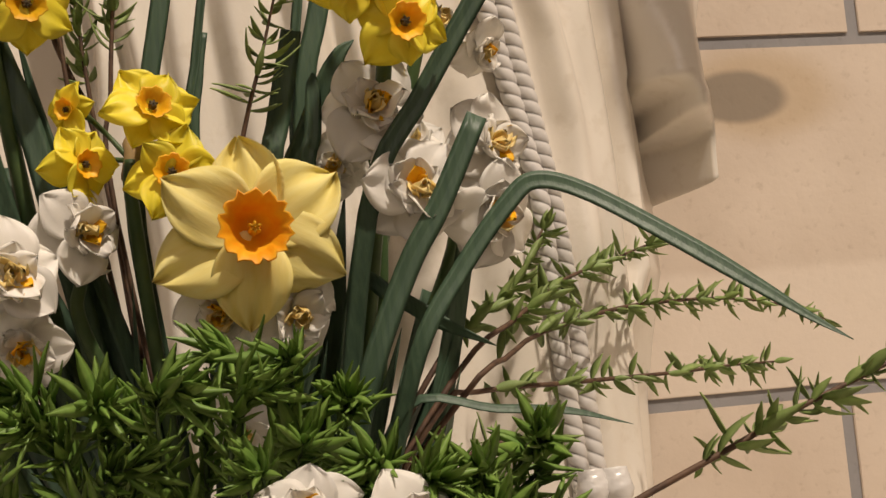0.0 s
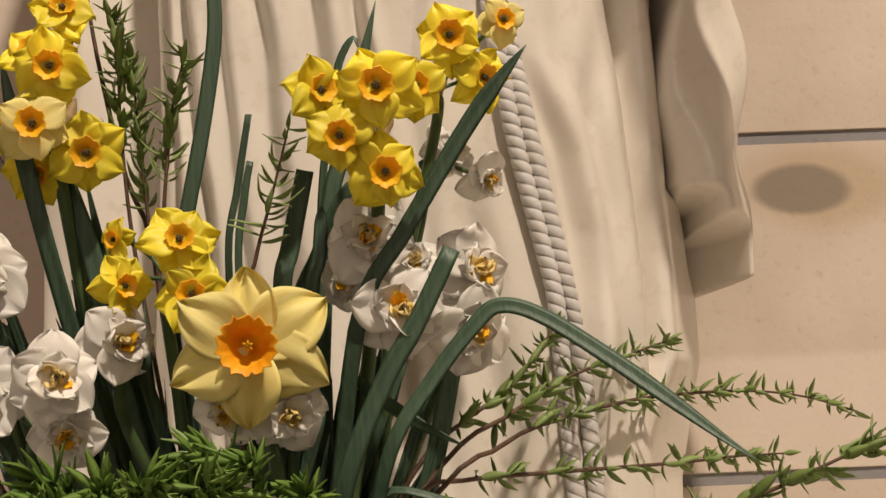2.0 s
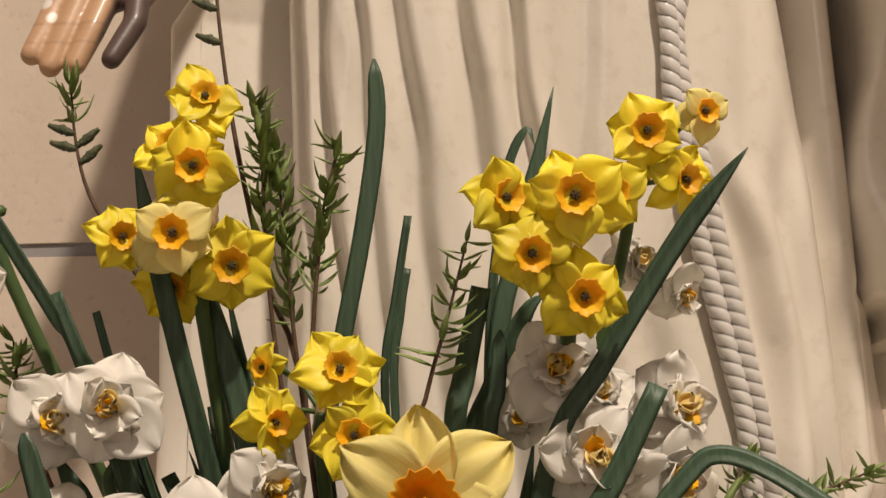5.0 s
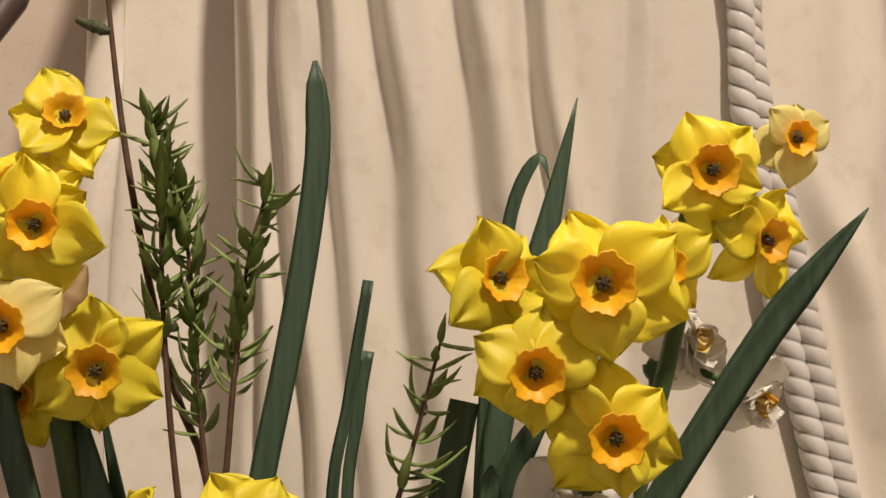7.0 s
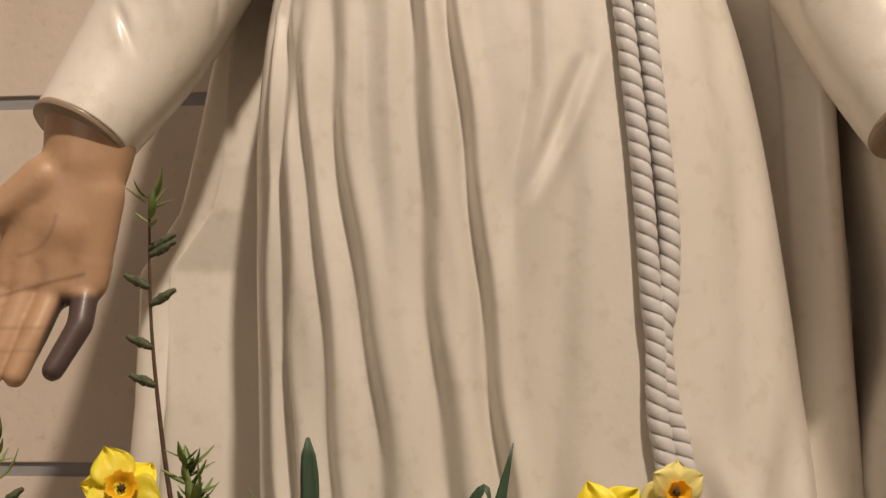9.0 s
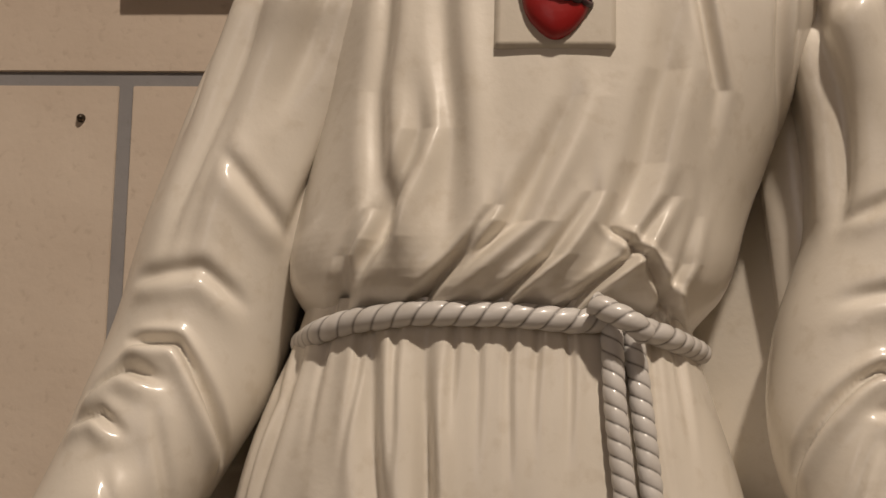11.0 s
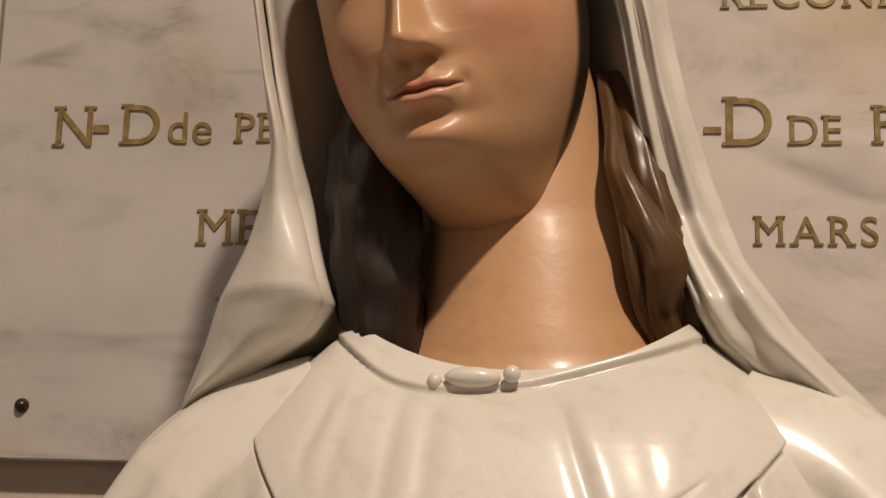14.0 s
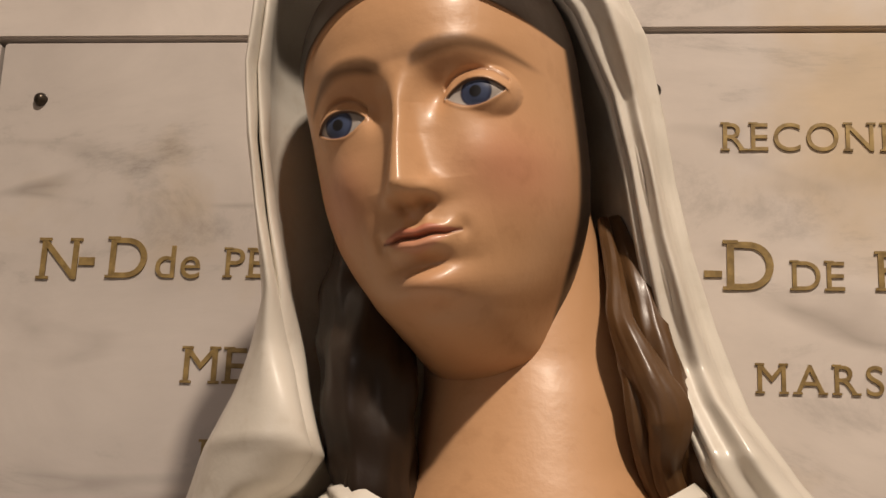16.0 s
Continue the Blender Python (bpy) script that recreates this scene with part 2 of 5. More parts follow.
altar = thing("altar_table", "stone ledge under a pale linen cloth", "ledge", (0.1, -0.1, -1.0))
part("ledge_block", box_mesh("ledge_block", -1.1, 1.3, -0.44, WALL, -1.0, -0.012, ROOM, 0.01), altar)
part("cloth", box_mesh("cloth", -1.12, 1.32, -0.46, WALL - 0.002, -0.012, 0.0, CLOTH, 0.004), altar)

# ---- the statue: one mesh, its colours painted on ----
ROBE, ROPE, SKIN, LIP = (0.76, 0.71, 0.63), (0.66, 0.64, 0.62), (0.600, 0.340, 0.178), (0.50, 0.16, 0.10)
PALM, HAIR, BROW, VEIL = (0.47, 0.29, 0.17), (0.022, 0.011, 0.005), (0.095, 0.046, 0.02), (0.76, 0.71, 0.63)
RED = (0.33, 0.007, 0.008)
SV, SF, SC = [], [], []


def statue_add(v, f, c):
    """Adds vertices, faces and one colour, or one colour for each vertex."""
    v = np.asarray(v, float).reshape(-1, 3)
    start = sum(len(a) for a in SV)
    SV.append(v)
    SF.extend(tuple(start + i for i in q) for q in f)
    c = np.asarray(c, float)
    SC.append(np.tile(c, (len(v), 1)) if c.ndim == 1 else c.reshape(-1, 3))


def statue_grid(p, c, closed):
    rows, cols = p.shape[:2]
    c = np.asarray(c, float)
    statue_add(p, grid_faces(rows, cols, closed), c if c.ndim == 1 else c.reshape(-1, 3))


def bell(x, at, width):
    return np.exp(-(((x - at) / width) ** 2))


def step(x, a, b):
    t = np.clip((x - a) / (b - a), 0, 1)
    return t * t * (3 - 2 * t)


def soft(zs, ks, z, span=0.016):
    """Interpolation with its corners rounded off."""
    return sum(np.interp(np.asarray(z) + o * span, zs, ks) * w for o, w in ((-1, 0.1), (-0.66, 0.14), (-0.33, 0.17), (0, 0.18), (0.33, 0.17), (0.66, 0.14), (1, 0.1)))


def ring_angles(front=420, back=80):
    """Angles round the body; the side towards -y is sampled most finely."""
    return np.r_[np.linspace(np.pi, 2 * np.pi, front, endpoint=False), np.linspace(0, np.pi, back, endpoint=False)]


# skirt: edges and front against height
SK_Z = [0.02, 0.255, 0.37, 0.46, 0.60, 0.75, 0.885, 0.97, 1.043, 1.085, 1.115]
SK_R = [0.345, 0.345, 0.348, 0.346, 0.337, 0.320, 0.300, 0.281, 0.259, 0.243, 0.232]
SK_L = [-0.100, -0.097, -0.094, -0.091, -0.084, -0.087, -0.088, -0.077, -0.058, -0.036, -0.022]
SK_F = [0.005, 0.005, 0.005, 0.004, -0.004, -0.016, -0.026, -0.026, -0.022, -0.014, -0.008]
BACK = 0.11


def skirt_shape(z):
    r, l, fr = (soft(SK_Z, k, z, 0.05) for k in (SK_R, SK_L, SK_F))
    return (r + l) / 2, (r - l) / 2, BACK - fr


def skirt_front(x, z):
    cx, a, b = skirt_shape(z)
    return BACK - b * np.clip(1 - np.abs((x - cx) / a) ** 2.4, 0, 1) ** (1 / 2.4)


def fold(x, z, line, width, depth, z0, z1, ridge=0.7):
    """A groove along a line of (z, x), with a rounded crest beside it."""
    zs, xs = zip(*sorted(line))
    at = np.interp(z, zs, xs) + (z < zs[0]) * (z - zs[0]) * (xs[1] - xs[0]) / (zs[1] - zs[0])
    at = at + 0.0022 * np.sin(19 * z + 40 * xs[0]) + 0.0012 * np.sin(47 * z + 90 * xs[0])
    grow = np.clip(1 + (0.9 - z) * 0.7, 0.5, 1.5)
    window = step(z, z0 - 0.05, z0 + 0.04) * (1 - step(z, z1 - 0.05, z1 + 0.05))
    w = width * grow
    return 0.8 * window * depth * (ridge * bell(x, at + 1.7 * w, 1.25 * w) - bell(x, at, w) + 0.35 * ridge * bell(x, at - 1.9 * w, 1.2 * w))


def skirt_folds(x, z):
    d = fold(x, z, [(0.87, -0.039), (0.757, -0.028), (0.631, -0.018), (0.45, -0.006)], 0.006, 0.007, 0.0, 0.95)
    d += fold(x, z, [(0.88, -0.014), (0.776, -0.002), (0.63, 0.016), (0.45, 0.034)], 0.008, 0.010, 0.0, 0.96)
    d += fold(x, z, [(1.09, 0.030), (0.95, 0.043), (0.848, 0.048), (0.708, 0.057), (0.61, 0.066), (0.45, 0.083)], 0.008, 0.011, 0.0, 1.09, 0.8)
    d += fold(x, z, [(1.09, 0.066), (0.95, 0.073), (0.827, 0.082), (0.708, 0.096), (0.62, 0.106), (0.45, 0.122)], 0.006, 0.011, 0.0, 1.07, 1.0)
    d += fold(x, z, [(0.93, 0.130), (0.887, 0.126), (0.795, 0.113)], 0.009, 0.005, 0.78, 0.98)
    d += fold(x, z, [(0.905, 0.172), (0.838, 0.140)], 0.006, 0.008, 0.83, 0.90)
    d += fold(x, z, [(0.86, 0.158), (0.707, 0.146), (0.60, 0.144), (0.3, 0.150)], 0.011, 0.006, 0.1, 0.84)
    d += fold(x, z, [(1.08, -0.022), (0.953, -0.050), (0.85, -0.057), (0.709, -0.054), (0.599, -0.048), (0.45, -0.035)], 0.0055, 0.009, 0.0, 1.08)
    d += fold(x, z, [(1.05, -0.035), (0.953, -0.066), (0.85, -0.072), (0.6, -0.068), (0.4, -0.062)], 0.004, 0.007, 0.0, 1.06, 0.9)
    d += fold(x, z, [(0.95, 0.262), (0.843, 0.276), (0.745, 0.279), (0.6, 0.282)], 0.012, 0.006, 0.3, 0.95)
    d += fold(x, z, [(0.62, 0.245), (0.537, 0.268), (0.471, 0.281), (0.35, 0.287)], 0.010, 0.015, 0.0, 0.60)
    d += fold(x, z, [(0.60, 0.305), (0.40, 0.317), (0.30, 0.320)], 0.009, 0.012, 0.0, 0.62)
    d += fold(x, z, [(0.50, 0.19), (0.30, 0.205)], 0.012, 0.009, 0.0, 0.50)
    for k, at in enumerate((0.0, 0.022, 0.05, 0.085, 0.10, 0.118, 0.132, 0.15, 0.205, 0.222)):
        d += fold(x, z, [(1.11, at), (1.02, at + 0.09 * (at - 0.1))], 0.0032, 0.0035, 1.045 - 0.012 * (k % 3), 1.2, 0.6)
    return d


zz = np.linspace(0.02, 1.115, 330)
th = ring_angles()
cx, a, b = skirt_shape(zz)
ct, st = np.cos(th)[None], np.sin(th)[None]
e = 2 / 2.4
gx = cx[:, None] + a[:, None] * np.sign(ct) * np.abs(ct) ** e
gy = BACK + np.where(st < 0, b[:, None], 0.10) * np.sign(st) * np.abs(st) ** e
gz = zz[:, None] * np.ones_like(gx)
d = skirt_folds(gx, gz) * step(-st, -0.15, 0.25)
nx, ny = ct * np.ones_like(gx), st * np.ones_like(gx)
statue_grid(np.dstack([gx + 0.45 * d * nx, gy + d * (0.3 * ny - 0.75 * (ny < 0)), gz]), ROBE, True)

# blouse and the round collar with its border
TO_Z = [1.100, 1.115, 1.14, 1.18, 1.25, 1.32, 1.38, 1.415, 1.437, 1.452, 1.462, 1.466]
TO_C = [0.107, 0.108, 0.112, 0.120, 0.140, 0.155, 0.162, 0.165, 0.166, 0.165, 0.163, 0.163]
TO_A = [0.125, 0.146, 0.155, 0.156, 0.162, 0.172, 0.176, 0.165, 0.143, 0.115, 0.090, 0.082]
TO_B = [0.105, 0.136, 0.144, 0.140, 0.135, 0.128, 0.110, 0.094, 0.080, 0.066, 0.052, 0.046]


def chest(x, z):
    cx, a, b = (soft(TO_Z, k, z) for k in (TO_C, TO_A, TO_B))
    return BACK - b * np.clip(1 - np.abs((x - cx) / a) ** 2.3, 0, 1) ** (1 / 2.3)


def collar_line(x):
    return soft([-0.01, 0.011, 0.026, 0.040, 0.063, 0.083, 0.102, 0.140, 0.180, 0.218, 0.257, 0.291, 0.314, 0.34],
                [1.475, 1.451, 1.424, 1.402, 1.371, 1.354, 1.338, 1.333, 1.342, 1.357, 1.383, 1.415, 1.439, 1.47], x, 0.010)


def rim_line(x):
    """The lower edge of the narrow band at the neck."""
    return soft([0.05, 0.068, 0.0955, 0.116, 0.147, 0.176, 0.206, 0.237, 0.26, 0.28], [1.492, 1.4747, 1.4525, 1.4460, 1.4462, 1.450, 1.459, 1.469, 1.478, 1.49], x, 0.010)


zz = np.linspace(1.10, 1.466, 430)
cx, a, b = (soft(TO_Z, k, zz)[:, None] for k in (TO_C, TO_A, TO_B))
e = 2 / 2.3
gx = cx + a * np.sign(ct) * np.abs(ct) ** e
gy = BACK + np.where(st < 0, b, 0.09 * np.ones_like(b) * np.clip((1.49 - zz[:, None]) / 0.1, 0.4, 1)) * np.sign(st) * np.abs(st) ** e
gz = zz[:, None] * np.ones_like(gx)
over = gz - collar_line(gx)
inner = gz - collar_line(gx) - 0.021
seam = step(gx, 0.165, 0.185) * (1 - step(gx, 0.245, 0.262))
d = 0.0026 * step(over, -0.0014, 0.0014) - 0.0012 * bell(over, -0.0020, 0.0014) - 0.0010 * seam * bell(inner, 0, 0.0016)
for x0, x1, dep in ((0.078, 0.045, 1.3), (0.112, 0.105, 1.2), (0.130, 0.125, 0.7), (0.188, 0.218, 1.7), (0.226, 0.250, 0.4), (0.088, 0.072, 0.7)):
    k = (gz - 1.36) / 0.09
    d += step(inner, 0.0, 0.02) * (1 - step(gz, 1.435, 1.452)) * dep * (0.0007 * bell(gx, x1 + (x0 - x1) * k + 0.006, 0.008) - 0.0011 * bell(gx, x1 + (x0 - x1) * k - 0.004, 0.005))
for line, w, dep, z0, z1 in (
    ([(1.40, 0.277), (1.33, 0.290), (1.25, 0.295)], 0.006, 0.006, 1.26, 1.40),
    ([(1.36, 0.222), (1.25, 0.245), (1.15, 0.225)], 0.006, 0.006, 1.25, 1.37),
    ([(1.38, 0.030), (1.25, 0.028), (1.15, 0.040)], 0.010, 0.006, 1.15, 1.37),
    ([(1.33, 0.070), (1.22, 0.075), (1.13, 0.082)], 0.012, 0.005, 1.15, 1.33),
    ([(1.26, 0.215), (1.2, 0.200), (1.12, 0.165)], 0.012, 0.008, 1.14, 1.28),
    ([(1.24, 0.150), (1.16, 0.120), (1.12, 0.075)], 0.010, 0.009, 1.11, 1.22),
    ([(1.22, 0.060), (1.15, 0.035), (1.12, 0.015)], 0.009, 0.009, 1.11, 1.22),
    ([(1.17, 0.030), (1.14, 0.012), (1.11, 0.004)], 0.005, 0.007, 1.10, 1.15),
    ([(1.17, 0.110), (1.14, 0.088), (1.11, 0.060)], 0.005, 0.009, 1.10, 1.15),
    ([(1.18, 0.165), (1.14, 0.140), (1.11, 0.108)], 0.006, 0.010, 1.10, 1.16),
    ([(1.18, 0.215), (1.14, 0.190), (1.11, 0.150)], 0.006, 0.009, 1.10, 1.16),
    ([(1.16, 0.180), (1.14, 0.205), (1.11, 0.222)], 0.005, 0.008, 1.10, 1.15),
    ([(1.17, 0.235), (1.14, 0.228), (1.11, 0.212)], 0.005, 0.008, 1.10, 1.15),
):
    d += 1.5 * fold(gx, gz, line, w, dep, z0, z1) * (over < 0)
nz = (0.022 * np.abs(ct) ** 2 - 0.009 * np.clip(-st, 0, 1) ** 2) * step(gz, 1.42, 1.466)
rim_off = gz + nz - rim_line(gx)
d += 0.0028 * step(rim_off, -0.0008, 0.0022) - 0.0012 * bell(rim_off, -0.0016, 0.0014)
d *= step(-st, -0.2, 0.3)
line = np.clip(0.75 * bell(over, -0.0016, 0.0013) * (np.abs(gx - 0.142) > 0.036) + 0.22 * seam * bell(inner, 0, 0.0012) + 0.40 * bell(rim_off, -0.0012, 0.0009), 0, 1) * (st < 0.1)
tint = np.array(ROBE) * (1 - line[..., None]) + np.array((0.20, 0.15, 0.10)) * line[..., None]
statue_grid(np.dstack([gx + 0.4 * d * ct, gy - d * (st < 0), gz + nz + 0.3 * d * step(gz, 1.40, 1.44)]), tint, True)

# brooch at the neck
for x, r in ((0.143, (0.0145, 0.006, 0.0055)), (0.1235, (0.004, 0.004, 0.004)), (0.163, (0.0045, 0.004, 0.0045))):
    u, v = np.linspace(0, 2 * np.pi, 20, endpoint=False), np.linspace(-np.pi / 2, np.pi / 2, 12)
    q = np.dstack([x + r[0] * np.cos(v)[:, None] * np.cos(u), chest(x, 1.450) - 0.001 + r[1] * np.cos(v)[:, None] * np.sin(u), 1.4535 + 0.10 * (x - 0.143) + r[2] * np.sin(v)[:, None] * np.ones_like(u)])
    statue_grid(q, ROBE, True)

# neck, wider towards the collar
zz = np.linspace(1.425, 1.67, 50)
u = np.linspace(0, 2 * np.pi, 64, endpoint=False)
cx = np.interp(zz, [1.42, 1.47, 1.54, 1.60, 1.67], [0.169, 0.170, 0.168, 0.158, 0.140])[:, None]
cy = np.interp(zz, [1.42, 1.465, 1.50, 1.56, 1.60, 1.67], [0.105, 0.108, 0.122, 0.134, 0.136, 0.138])[:, None]
rr = np.interp(zz, [1.425, 1.455, 1.475, 1.50, 1.54, 1.60], [0.088, 0.081, 0.069, 0.063, 0.060, 0.054])[:, None]
q = np.dstack([cx + rr * np.cos(u), cy + np.interp(zz, [1.425, 1.46, 1.50], [0.55, 0.62, 0.82])[:, None] * rr * np.sin(u), zz[:, None] + 0.010 * np.sin(u) + 0 * rr])
statue_grid(q, SKIN, True)

# head: local u towards the picture's right cheek, v up, w ahead, in units of the distance between the eyes
UNIT, TURN, NOD, TILT = 0.0695, radians(15.0), radians(-9.5), radians(8.0)
ahead = np.array([-math.sin(TURN) * math.cos(NOD), -math.cos(TURN) * math.cos(NOD), math.sin(NOD)])
right0 = np.cross((0, 0, 1), ahead)
right0 /= np.linalg.norm(right0)
up0 = np.cross(ahead, right0)
right = right0 * math.cos(TILT) + up0 * math.sin(TILT)
upw = up0 * math.cos(TILT) - right0 * math.sin(TILT)
HEAD = np.array([0.1045, 0.012, 1.6640])
AXIS = 1.25
FV = [-2.12, -2.05, -1.95, -1.80, -1.66, -1.55, -1.45, -1.35, -1.20, -1.00, -0.80, -0.50, -0.20, 0.10, 0.40, 0.65, 0.90, 1.15, 1.40, 1.60, 1.68]
FA = [0.10, 0.34, 0.44, 0.50, 0.56, 0.62, 0.68, 0.73, 0.80, 0.885, 0.95, 1.00, 1.02, 1.03, 1.04, 1.03, 0.97, 0.86, 0.64, 0.32, 0.05]
FM = [-1.15, -0.88, -0.67, -0.42, -0.23, -0.11, -0.02, 0.01, -0.01, 0.02, 0.02, 0.00, -0.02, 0.00, 0.03, 0.02, -0.05, -0.20, -0.46, -0.85, -1.20]
v = np.r_[np.linspace(-2.12, -1.70, 40, endpoint=False), np.linspace(-1.70, 0.60, 380, endpoint=False), np.linspace(0.60, 1.68, 90)][:, None]
th = np.r_[np.linspace(np.pi, 2 * np.pi, 420, endpoint=False), np.linspace(0, np.pi, 60, endpoint=False)][None]
ct, st = np.cos(th), np.sin(th)
ha, hm = (soft(FV, k, v[:, 0], 0.11)[:, None] for k in (FA, FM))
ex_ = 2 / np.interp(v, [-1.7, -1.2, -0.5], [1.95, 2.05, 2.2])
hu = ha * np.sign(ct) * np.abs(ct) ** ex_
hw = np.where(st < 0, AXIS + hm, 1.0 * ha) * -np.sign(st) * np.abs(st) ** ex_ - AXIS
hu *= np.where(hu < 0, 1.115, 0.97)
vv = v * np.ones_like(hu)
au = np.abs(hu)
front = step(-st, 0.0, 0.35) * np.ones_like(hu)
# nose: ridge, tip and wings
nose_h = soft([-0.90, -0.80, -0.765, -0.73, -0.69, -0.64, -0.54, -0.30, -0.10, 0.05, 0.18, 0.34], [0, 0.015, 0.09, 0.235, 0.335, 0.365, 0.335, 0.255, 0.165, 0.115, 0.065, 0], vv, 0.03)
nose_w = np.interp(vv, [-0.75, -0.62, -0.48, -0.25, 0.0, 0.2], [0.115, 0.120, 0.098, 0.072, 0.066, 0.11])
f3 = nose_h * (0.66 * np.exp(-np.abs(hu / nose_w) ** 2.6) + 0.34 * np.exp(-((hu / (2.1 * nose_w)) ** 2)))
f3 += 0.080 * bell(au, 0.165, 0.065) * bell(vv, -0.685, 0.082)
f3 -= 0.06 * bell(au, 0.095, 0.055) * bell(vv, -0.775, 0.040)
# brow, sockets, cheeks
f3 -= 0.100 * bell(au, 0.45, 0.25) * bell(vv, 0.13, 0.15)
f3 -= 0.085 * bell(au, 0.235, 0.10) * bell(vv, 0.04, 0.16)
f3 += 0.035 * bell(au, 0.45, 0.30) * bell(vv, 0.40, 0.12)
f3 += 0.060 * bell(au, 0.56, 0.26) * bell(vv, -0.46, 0.26)
# mouth and chin
mouth = -1.02 + 0.014 * bell(au, 0.12, 0.08) + 0.20 * np.maximum(0, au - 0.20)
lip_u, lip_l = vv - mouth, mouth - vv
f3 += 0.075 * np.clip(1 - (au / 0.50) ** 2, 0, 1) * bell(vv, -1.02, 0.20)
f3 += 0.045 * np.clip(1 - (au / 0.31) ** 2, 0, 1) * bell(lip_u, 0.045, 0.045)
f3 += 0.060 * np.clip(1 - (au / 0.26) ** 2, 0, 1) * bell(lip_l, 0.068, 0.052)
f3 -= 0.050 * np.clip(1 - (au / 0.31) ** 2, 0, 1) ** 0.6 * bell(lip_u, 0, 0.016)
f3 -= 0.030 * bell(au, 0.32, 0.05) * bell(lip_u, 0, 0.07)
f3 -= 0.016 * bell(au, 0, 0.042) * bell(vv, -0.885, 0.065)
f3 += 0.010 * bell(au, 0.085, 0.035) * bell(vv, -0.90, 0.06)
f3 -= 0.050 * bell(au, 0, 0.24) * bell(vv, -1.215, 0.058)
f3 += 0.095 * bell(au, 0, 0.23) * bell(vv, -1.37, 0.11)
f3 -= 0.014 * bell(au, 0, 0.40) * bell(vv, -1.56, 0.06)
w = hw + f3 * front
# eyeballs under their lids
ex, ey = au - np.where(hu < 0, 0.560, 0.520), vv - 0.0
ball2 = np.clip(0.27 ** 2 - ex**2 - (1.05 * ey) ** 2, 0, None)
lid_w = -0.400 + np.sqrt(ball2) + 0.02 * bell(ex, 0, 0.2)
k_ = 55.0
w = np.where(front > 0.5, np.log(np.exp(k_ * w) + np.exp(k_ * np.where(ball2 > 0, lid_w, -3.0))) / k_, w)
lid_t = 0.106 * (1 - np.abs(ex / 0.215) ** 2.3) - 0.03 * ex
lid_b = -0.092 * (1 - np.abs(ex / 0.215) ** 2.1)
eye = step(lid_t - ey, -0.006, 0.006) * step(ey - lid_b, -0.006, 0.006) * (np.abs(ex) < 0.213) * front
w += front * (0.014 * bell(ey, lid_t + 0.020, 0.022) - 0.026 * bell(ey, lid_t + 0.095, 0.020) + 0.008 * bell(ey, lid_b - 0.018, 0.02)) * (np.abs(ex) < 0.235)
w -= 0.026 * eye
pos = HEAD + UNIT * (hu[..., None] * right + 0.975 * vv[..., None] * upw + w[..., None] * ahead)
col = np.tile(np.array(SKIN), (*hu.shape, 1))


def dye(mask, colour):
    global col
    col = col * (1 - mask[..., None]) + np.array(colour) * mask[..., None]


dye(0.50 * bell(au, 0.66, 0.30) * bell(vv, -0.58, 0.32) * front, (0.56, 0.215, 0.14))
dye(0.22 * bell(au, 0.0, 0.26) * bell(vv, -1.38, 0.15) * front, (0.60, 0.27, 0.17))
# skin below the brows dyed darker: socket shade put into the colour
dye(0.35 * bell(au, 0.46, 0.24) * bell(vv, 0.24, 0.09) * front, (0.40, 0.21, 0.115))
up_h = 0.085 * np.clip(1 - (au / 0.30) ** 2, 0, 1) * (1 - 0.22 * bell(au, 0, 0.05))
lo_h = 0.115 * np.clip(1 - (au / 0.25) ** 2, 0, 1)
dye(0.85 * front * step(lip_u, -0.006, 0.006) * step(up_h - lip_u, -0.014, 0.012) * (au < 0.30), LIP)
dye(0.75 * front * step(lip_l, -0.006, 0.006) * step(lo_h - lip_l, -0.02, 0.02) * (au < 0.25), (0.60, 0.27, 0.17))
dye(0.85 * front * bell(lip_u, 0, 0.010) * (au < 0.305), (0.16, 0.05, 0.03))
brow_at = soft([0.06, 0.16, 0.32, 0.50, 0.70, 0.95], [0.29, 0.34, 0.395, 0.405, 0.33, 0.13], au, 0.08)
brow_w = np.interp(au, [0.10, 0.22, 0.40, 0.65, 0.92], [0.040, 0.066, 0.060, 0.046, 0.012])
dye(0.72 * front * step(brow_w - np.abs(vv - brow_at), -0.035, 0.040) * step(au, 0.08, 0.15) * (1 - step(au, 0.82, 0.93)), BROW)
dye(eye, (0.40, 0.36, 0.33))
ir = np.hypot(ex - np.where(hu > 0, 0.005, 0.02), ey - 0.014)
dye(eye * step(0.118 - ir, -0.006, 0.006), (0.022, 0.028, 0.065))
dye(eye * step(0.100 - ir, -0.010, 0.010), (0.045, 0.066, 0.135))
dye(eye * step(0.046 - ir, -0.006, 0.006), (0.004, 0.004, 0.006))
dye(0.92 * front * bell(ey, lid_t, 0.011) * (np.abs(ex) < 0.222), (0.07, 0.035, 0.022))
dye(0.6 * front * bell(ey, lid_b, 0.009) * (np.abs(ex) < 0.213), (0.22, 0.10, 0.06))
# shade of the upper lid crease, likewise in the colour
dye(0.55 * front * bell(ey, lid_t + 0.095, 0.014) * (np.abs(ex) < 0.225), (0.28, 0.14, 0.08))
hairline = 0.95 - 0.50 * au**2
hair_at = np.maximum(step(vv - hairline, -0.015, 0.015), np.where(hu < 0, step(st, -0.10, 0.0), step(st, -0.15, -0.05)))
dye(hair_at, HAIR)
pos += UNIT * 0.05 * hair_at[..., None] * (front * step(vv, 0.4, 0.7))[..., None] * ahead
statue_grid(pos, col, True)
